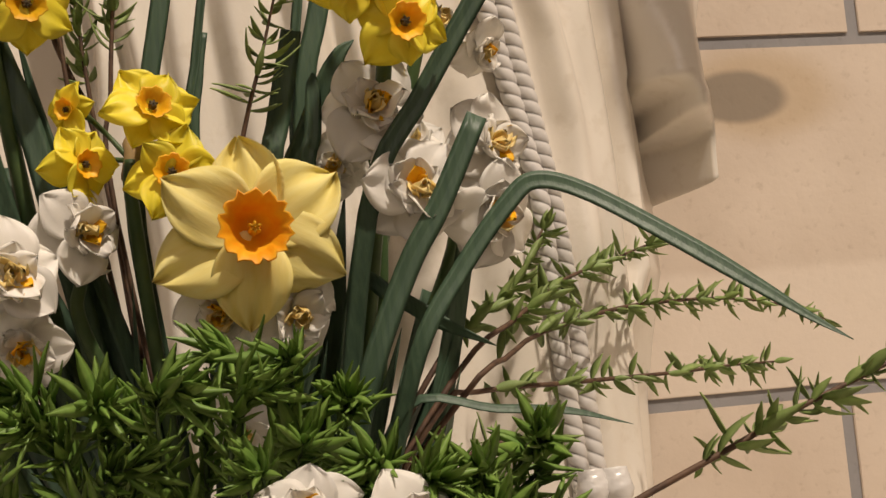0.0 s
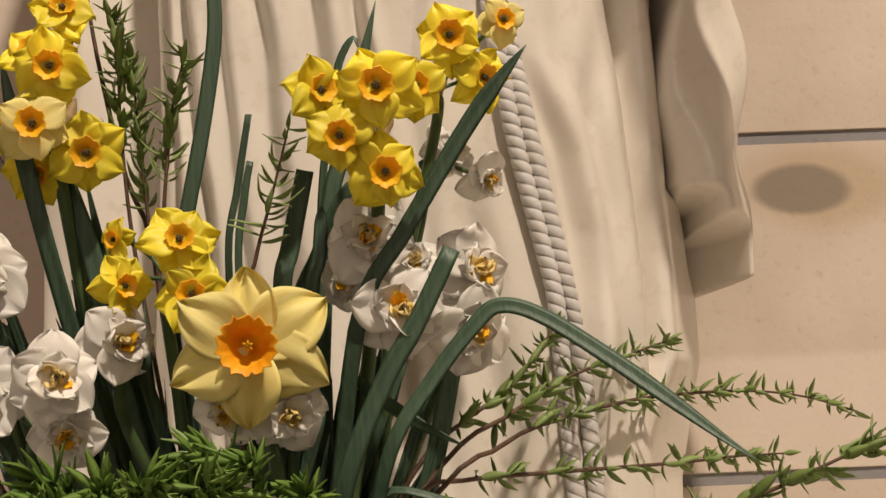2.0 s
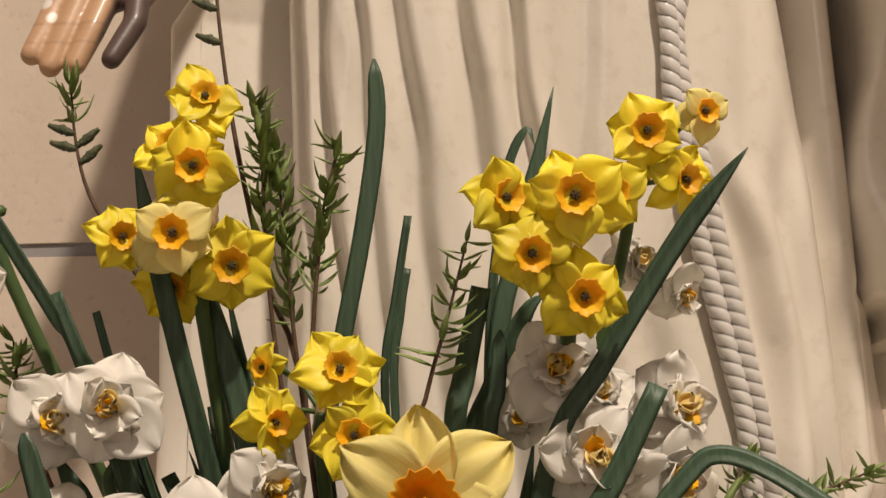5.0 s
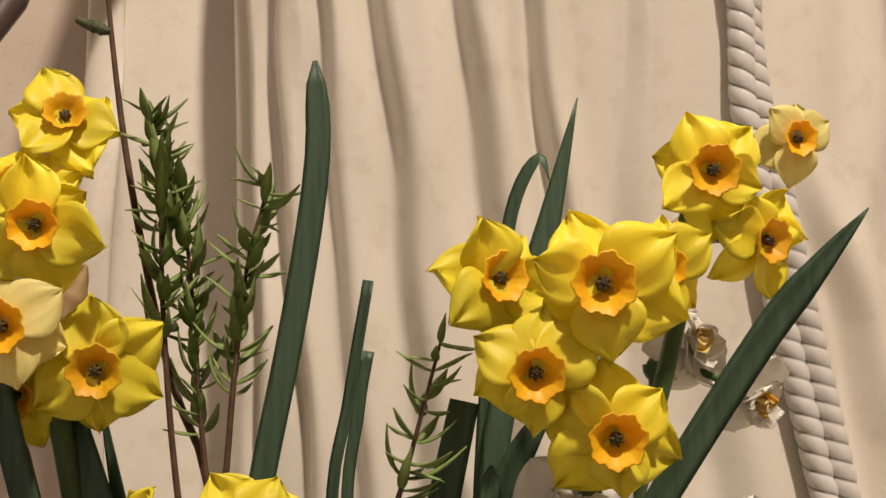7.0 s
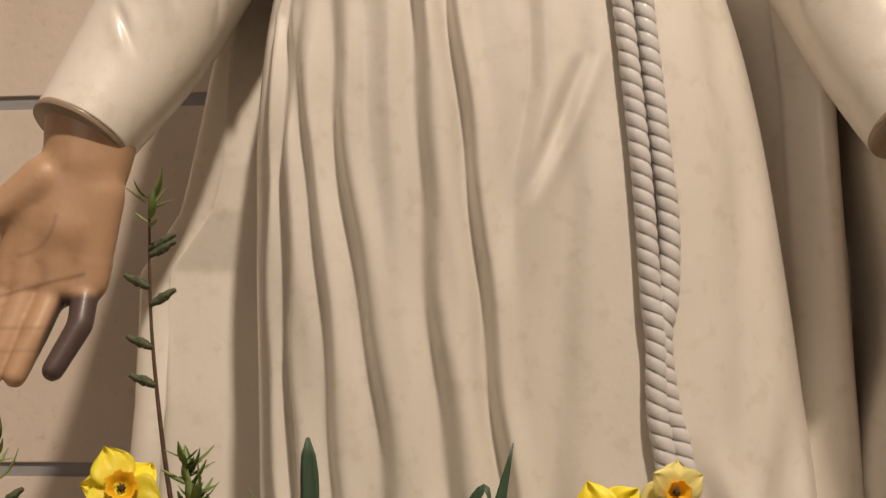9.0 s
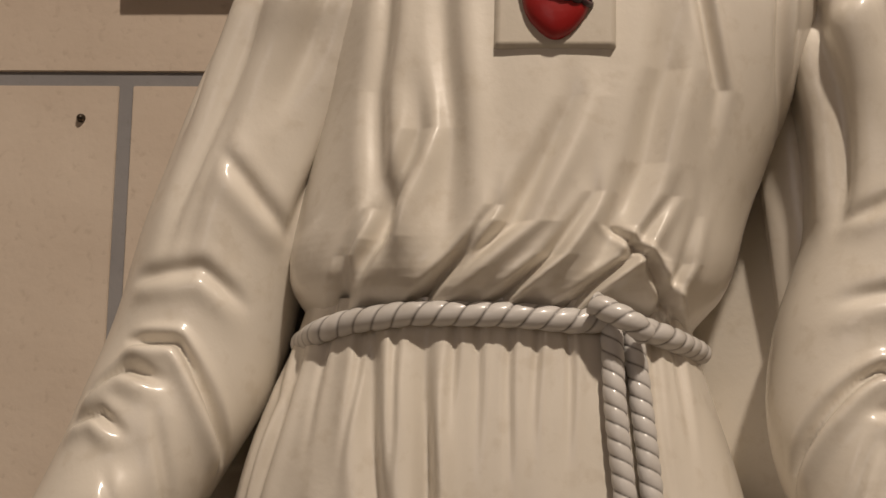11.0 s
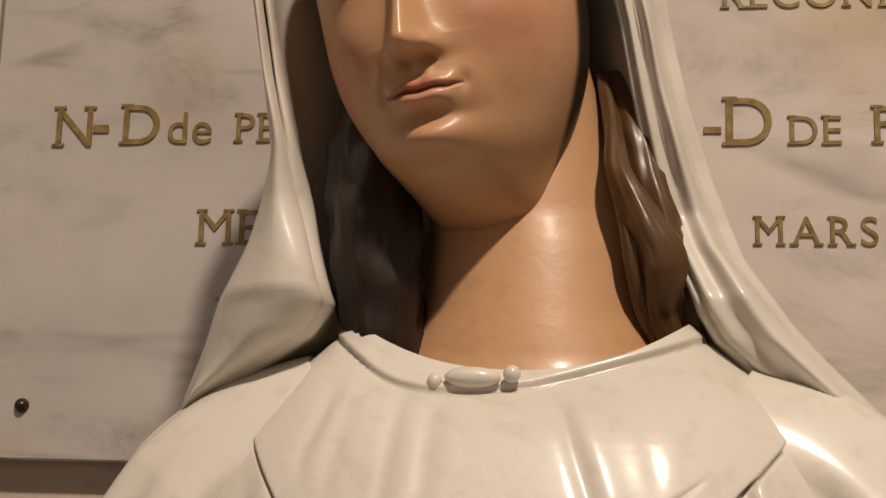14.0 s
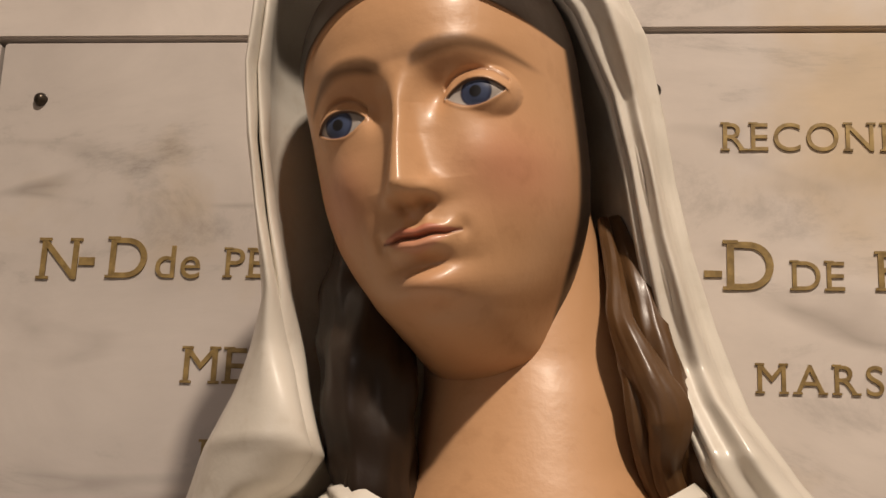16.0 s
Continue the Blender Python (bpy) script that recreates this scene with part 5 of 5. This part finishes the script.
# ---- twigs ----
def blade(name, length, width, mat, seed):
    """A narrow willow leaf along +x."""
    rg = np.random.RandomState(seed)
    s = np.linspace(0, 1, 7)
    w = 0.5 * width * np.sin(np.pi * s**0.8) ** 0.9
    w[0] = w[-1] = 0.06 * width
    z = 0.32 * length * (s**2) * rg.uniform(-1, 1) + 0.03 * length * np.sin(4 * s)
    v = np.vstack([np.c_[length * s, w, z + 0.25 * w], np.c_[length * s, 0 * w, z - 0.1 * w], np.c_[length * s, -w, z + 0.25 * w], np.c_[length * s, 0 * w, z - 0.1 * w - 0.0006]])
    f = []
    for i in range(6):
        for a, b in ((0, 1), (1, 2), (2, 3), (3, 0)):
            f.append((a * 7 + i, a * 7 + i + 1, b * 7 + i + 1, b * 7 + i))
    return mesh_of(name, v, f, mat)


BLADES = [blade("leaf", 0.021, 0.0070, WILLOW, k) for k in range(5)]
LONG_BLADES = [blade("leaf", 0.026, 0.0062, WILLOW, k + 7) for k in range(3)]
SOFT = [blade("leaf", 0.027, 0.0066, FROND, k + 20) for k in range(8)]
q_, f_ = tube([(0, 0, 0), (0.009, 0, 0.001), (0.019, 0, 0)], [0.0018, 0.0034, 0.0014], 16, 10, wavy(900, 5, 0.14))
CATKIN = mesh_of("catkin", q_, f_, plain("catkin_grey", (0.035, 0.045, 0.022), (0.11, 0.12, 0.06), 400, 0.8, 0.0, 0.8))


def twig(label, pts, radius, leaves, seed, pool=BLADES, start=0.25, spread=52, size=1.0, catkins=(), group="willow twigs", clump=2):
    rg = random.Random(seed)
    t = thing("willow_twig", label, "twig", pts[0], group)
    stem_part("stem", pts, [radius, radius * 0.8, radius * 0.35], t, BARK, 6)
    p = spline(pts, 200)
    for k in range(leaves):
        s = start + (1 - start) * (k + rg.random()) / leaves
        i = min(198, int(s * 199))
        d = Vector(p[i + 1] - p[i]).normalized()
        for _ in range(clump):
            roll = rg.uniform(0, 6.28)
            m = Matrix.Translation(p[i]) @ d.to_track_quat("X", "Z").to_matrix().to_4x4() @ Matrix.Rotation(roll, 4, "X") @ Matrix.Rotation(-radians(rg.uniform(0.35, 1.3) * spread), 4, "Y") @ Matrix.Scale(size * rg.uniform(0.55, 1.15) * (1.1 - 0.35 * s), 4)
            part("leaf", rg.choice(pool), t, m)
    for s, side in catkins:
        i = min(198, int(s * 199))
        d = Vector(p[i + 1] - p[i]).normalized()
        m = Matrix.Translation(p[i]) @ d.to_track_quat("X", "Y").to_matrix().to_4x4() @ Matrix.Rotation(radians(62) * side, 4, "Y" if abs(d.y) > 0.9 else "Z")
        part("catkin", CATKIN, t, m, "grey-green catkin")
    return t


twig("tall brown willow twig with catkins and a leafy tip", [(-0.02, -0.11, 0.10), (-0.052, -0.10, 0.42), (-0.078, -0.10, 0.508), (-0.096, -0.10, 0.588), (-0.107, -0.10, 0.656), (-0.114, -0.10, 0.724), (-0.116, -0.10, 0.80)], 0.0022, 9, 1, LONG_BLADES, 0.955, 60, 1.1,
     [(0.78, -1), (0.845, 1), (0.87, -1), (0.915, 1), (0.925, 1), (0.72, -1)], clump=1)
twig("willow twig with sparse leaves beside the plaster fingers", [(-0.06, -0.12, 0.10), (-0.13, -0.12, 0.44), (-0.168, -0.12, 0.525), (-0.192, -0.12, 0.565), (-0.203, -0.12, 0.602), (-0.208, -0.12, 0.648)], 0.0020, 11, 2, LONG_BLADES, 0.86, 58, 0.95,
     [(0.80, 1), (0.84, -1), (0.79, -1), (0.74, 1)], clump=2)
for k, (pts, n, sp, st) in enumerate((
    ([(-0.01, -0.12, 0.10), (-0.060, -0.12, 0.40), (-0.071, -0.12, 0.471), (-0.077, -0.12, 0.540), (-0.079, -0.12, 0.592), (-0.084, -0.12, 0.632)], 46, 38, 0.55),
    ([(-0.01, -0.11, 0.10), (-0.050, -0.11, 0.40), (-0.060, -0.11, 0.48), (-0.066, -0.11, 0.55), (-0.072, -0.11, 0.600)], 40, 40, 0.5),
    ([(0.0, -0.12, 0.10), (-0.048, -0.12, 0.40), (-0.046, -0.12, 0.47), (-0.042, -0.12, 0.52), (-0.037, -0.12, 0.562), (-0.027, -0.12, 0.600)], 34, 40, 0.5),
    ([(0.02, -0.13, 0.10), (0.015, -0.18, 0.36), (0.030, -0.19, 0.43), (0.042, -0.195, 0.47), (0.056, -0.20, 0.520)], 20, 48, 0.55),
    ([(-0.08, -0.12, 0.10), (-0.20, -0.14, 0.36), (-0.225, -0.15, 0.43), (-0.232, -0.15, 0.47)], 30, 50, 0.5),
    ([(-0.09, -0.12, 0.10), (-0.23, -0.14, 0.34), (-0.262, -0.15, 0.42), (-0.275, -0.15, 0.45)], 30, 50, 0.4),
)):
    twig("upright willow twig densely set with narrow leaves", pts, 0.0018, int(n * 0.9), 10 + k, BLADES + LONG_BLADES, st, sp + 22, 1.15, clump=2)
for k, (pts, n, sz) in enumerate((
    ([(0.06, -0.15, 0.16), (0.159, -0.14, 0.27), (0.196, -0.1, 0.289), (0.233, -0.05, 0.305), (0.314, 0.02, 0.322), (0.372, 0.06, 0.327), (0.43, 0.09, 0.328), (0.491, 0.12, 0.322), (0.554, 0.15, 0.305)], 40, 0.95),
    ([(0.06, -0.16, 0.15), (0.134, -0.16, 0.257), (0.169, -0.12, 0.268), (0.251, -0.06, 0.269), (0.353, 0.0, 0.27), (0.412, 0.04, 0.272), (0.457, 0.06, 0.272)], 32, 0.95),
    ([(0.07, -0.20, 0.14), (0.16, -0.29, 0.185), (0.214, -0.30, 0.209), (0.262, -0.30, 0.228), (0.302, -0.30, 0.245), (0.353, -0.30, 0.263), (0.40, -0.30, 0.282), (0.450, -0.30, 0.302)], 32, 1.15),
    ([(0.06, -0.15, 0.16), (0.157, -0.13, 0.283), (0.208, -0.08, 0.314), (0.262, -0.02, 0.343), (0.319, 0.03, 0.361), (0.367, 0.055, 0.376)], 30, 0.95),
    ([(0.06, -0.14, 0.16), (0.137, -0.13, 0.28), (0.173, -0.1, 0.311), (0.212, -0.06, 0.336), (0.24, -0.03, 0.368), (0.257, -0.01, 0.388)], 20, 0.9),
    ([(0.05, -0.18, 0.14), (0.09, -0.22, 0.20), (0.14, -0.23, 0.235), (0.19, -0.23, 0.24)], 22, 0.9),
    ([(0.05, -0.18, 0.12), (0.10, -0.24, 0.17), (0.15, -0.25, 0.19), (0.20, -0.25, 0.195)], 20, 0.9),
)):
    twig("willow twig arching sideways with small green leaves", pts, 0.0021, int(n * 1.05), 40 + k, BLADES + LONG_BLADES, 0.36, 70, sz * 1.05, clump=3)

# soft green sprays at the front of the bunch
for k in range(28):
    rg = random.Random(200 + k)
    x = -0.105 + 0.275 * k / 27 + rg.uniform(-0.012, 0.012)
    top = 0.268 + rg.uniform(-0.045, 0.030) - (0.02 if x > 0.08 else 0) - 0.5 * max(0.0, x - 0.11)
    y = rg.uniform(-0.30, -0.25)
    t = thing("green_spray", "soft bright green leafy spray in the bunch", "foliage", (0.3 * x + 0.02, -0.17, 0.08), "green sprays")
    pts = [(0.3 * x + 0.02, -0.17, 0.08), (0.7 * x, (y - 0.17) / 2, 0.6 * top + 0.03), (x, y, top - 0.01), (x + rg.uniform(-0.02, 0.02), y - 0.015, top)]
    stem_part("stem", pts, [0.0022, 0.0015, 0.0006], t, STALK, 6)
    p = spline(pts, 120)
    for _ in range(58):
        i = int(118 * (0.42 + 0.57 * rg.random()))
        d = Vector(p[i + 1] - p[i]).normalized()
        m = Matrix.Translation(p[i]) @ d.to_track_quat("X", "Z").to_matrix().to_4x4() @ Matrix.Rotation(rg.uniform(0, 6.28), 4, "X") @ Matrix.Rotation(-radians(rg.uniform(12, 60)), 4, "Y") @ Matrix.Scale(rg.uniform(0.5, 1.2), 4)
        part("leaf", rg.choice(SOFT), t, m)

# bowl that holds the stalks
u = np.linspace(0, 2 * np.pi, 48, endpoint=False)
rows = [np.c_[0.02 + r * np.cos(u), -0.14 + 0.75 * r * np.sin(u), np.full(48, z)] for r, z in ((0.01, 0.0), (0.075, 0.0), (0.085, 0.012), (0.12, 0.06), (0.13, 0.105), (0.127, 0.108), (0.115, 0.095), (0.01, 0.09))]
thing("flower_bowl", "grey bowl holding the cut flowers", "bowl", data=mesh_of("flower_bowl", np.vstack(rows), grid_faces(len(rows), 48, True), CERAMIC))

# ---- marble plaques with gilt letters ----
SPANS = {}
SERIFS = {"N": (("l", "b"), ("l", "t"), ("r", "t")), "D": (("l", "b"), ("l", "t")), "E": (("l", "b"), ("l", "t")), "P": (("l", "b"), ("l", "t")), "F": (("l", "b"), ("l", "t")),
          "R": (("l", "b"), ("l", "t"), ("r", "b")), "M": (("l", "b"), ("r", "b"), ("l", "t"), ("r", "t")), "I": (("c", "b"), ("c", "t")), "A": (("l", "b"), ("r", "b"))}


def glyph_span(body, like):
    """Where a piece of text begins and ends, in metres."""
    key = (body, round(like.size, 5), like.space_character)
    if key in SPANS:
        return SPANS[key]
    curve = bpy.data.curves.new("span", "FONT")
    curve.body, curve.size, curve.space_character, curve.offset = body, like.size, like.space_character, like.offset
    tmp = new("span_tmp", curve)
    me = bpy.data.meshes.new_from_object(tmp.evaluated_get(bpy.context.evaluated_depsgraph_get()))
    xs = [v.co.x for v in me.vertices]
    bpy.data.objects.remove(tmp)
    bpy.data.meshes.remove(me)
    SPANS[key] = (min(xs), max(xs))
    return SPANS[key]


def lettering(text, x, z, height, parent, y, spacing=1.0, thick=0.0):
    curve = bpy.data.curves.new("inscription", "FONT")
    curve.body, curve.size, curve.extrude, curve.space_character, curve.offset = text, height / 0.70, 0.0012, spacing, thick
    tmp = new("inscription_tmp", curve)
    me = bpy.data.meshes.new_from_object(tmp.evaluated_get(bpy.context.evaluated_depsgraph_get()))
    bpy.data.objects.remove(tmp)
    # small cross strokes at the ends of the stems
    edge = lambda body: glyph_span(body, curve)
    bm = bmesh.new()
    bm.from_mesh(me)
    for i, c in enumerate(text):
        x1 = edge(text[:i + 1])[1]
        x0 = x1 - (edge(c)[1] - edge(c)[0])
        for side, level in SERIFS.get(c, ()):
            foot = 0.07 * height
            at = {"l": x0 + foot, "r": x1 - foot, "c": (x0 + x1) / 2}[side]
            bmesh.ops.create_cube(bm, size=1, matrix=Matrix.Translation((at, foot * 0.45 if level == "b" else height - foot * 0.45, 0)) @ Matrix.Diagonal((0.30 * height, 0.07 * height, 0.0028, 1)))
    bm.to_mesh(me)
    bm.free()
    me.name = "inscription"
    me.materials.clear()
    me.materials.append(GILT)
    return part("inscription", me, parent, Matrix.Translation((x, y - 0.0002, z)) @ Matrix.Rotation(radians(90), 4, "X"), "worn gilt letters")


def nail(parent, x, z, y=0.28, r=0.0052):
    u, v = np.linspace(0, 2 * np.pi, 20, endpoint=False), np.linspace(0, np.pi / 2, 7)
    q = np.dstack([x + r * np.cos(v)[:, None] * np.cos(u), y - 0.006 * np.sin(v)[:, None] + 0 * u, z + r * np.cos(v)[:, None] * np.sin(u)])
    part("nail", mesh_of("nail", q.reshape(-1, 3), grid_faces(7, 20, True), BRASS), parent, None, "dark domed nail head")


FACE = 0.28
def plaque(label, x0, x1, z0, z1):
    t = thing("marble_plaque", label, "plaque", ((x0 + x1) / 2, WALL, z0), "votive plaques")
    part("slab", box_mesh("slab", x0, x1, FACE, WALL - 0.0005, z0, z1, MARBLE_GREY if label.startswith("grey") else MARBLE, 0.0015), t)
    return t


left = plaque("grey veined marble plaque with gilt capital letters", -0.2375, 0.128, 1.4110, 1.8185)
nail(left, -0.198, 1.449)
nail(left, -0.204, 1.773)
lettering("N", -0.192, 1.6370, 0.030, left, FACE)
lettering("-", -0.161, 1.6420, 0.026, left, FACE, thick=0.0012)
lettering("D", -0.1415, 1.6385, 0.030, left, FACE)
lettering("de", -0.1060, 1.6390, 0.024, left, FACE, 1.05)
lettering("PE", -0.0560, 1.6400, 0.0215, left, FACE, 1.05)
lettering("ME", -0.0800, 1.5650, 0.0255, left, FACE, 1.05)
lettering("I", -0.0630, 1.5010, 0.0255, left, FACE)
right_p = plaque("pale veined marble plaque with gilt capital letters", 0.131, 0.62, 1.4110, 1.8240)
nail(right_p, 0.243, 1.780)
nail(right_p, 0.585, 1.780)
lettering("RECONN", 0.2880, 1.7355, 0.0205, right_p, FACE, 1.10)
lettering("-D", 0.2745, 1.6365, 0.0345, right_p, FACE, 0.9)
lettering("DE", 0.3325, 1.6370, 0.0205, right_p, FACE, 1.05)
lettering("F", 0.3880, 1.6375, 0.0270, right_p, FACE)
lettering("MARS", 0.3085, 1.5670, 0.0200, right_p, FACE, 1.28)
far = plaque("grey marble plaque with a bottom edge set higher", -0.62, -0.2405, 1.4520, 1.8185)
for x0, x1 in ((-0.62, 0.10), (0.103, 0.66)):
    plaque("pale marble plaque in the upper row", x0, x1, 1.8275 if x0 > -0.3 else 1.8225, 2.22)

# small nail in the wall below the plaques
rust = thing("wall_nail", "rusty nail head in the plaster", "nail", (-0.276, WALL, 1.294))
nail(rust, -0.276, 1.294, WALL, 0.004)

# ---- painted stone blocks, course by course ----
J = 0.0065
rg = random.Random(3)
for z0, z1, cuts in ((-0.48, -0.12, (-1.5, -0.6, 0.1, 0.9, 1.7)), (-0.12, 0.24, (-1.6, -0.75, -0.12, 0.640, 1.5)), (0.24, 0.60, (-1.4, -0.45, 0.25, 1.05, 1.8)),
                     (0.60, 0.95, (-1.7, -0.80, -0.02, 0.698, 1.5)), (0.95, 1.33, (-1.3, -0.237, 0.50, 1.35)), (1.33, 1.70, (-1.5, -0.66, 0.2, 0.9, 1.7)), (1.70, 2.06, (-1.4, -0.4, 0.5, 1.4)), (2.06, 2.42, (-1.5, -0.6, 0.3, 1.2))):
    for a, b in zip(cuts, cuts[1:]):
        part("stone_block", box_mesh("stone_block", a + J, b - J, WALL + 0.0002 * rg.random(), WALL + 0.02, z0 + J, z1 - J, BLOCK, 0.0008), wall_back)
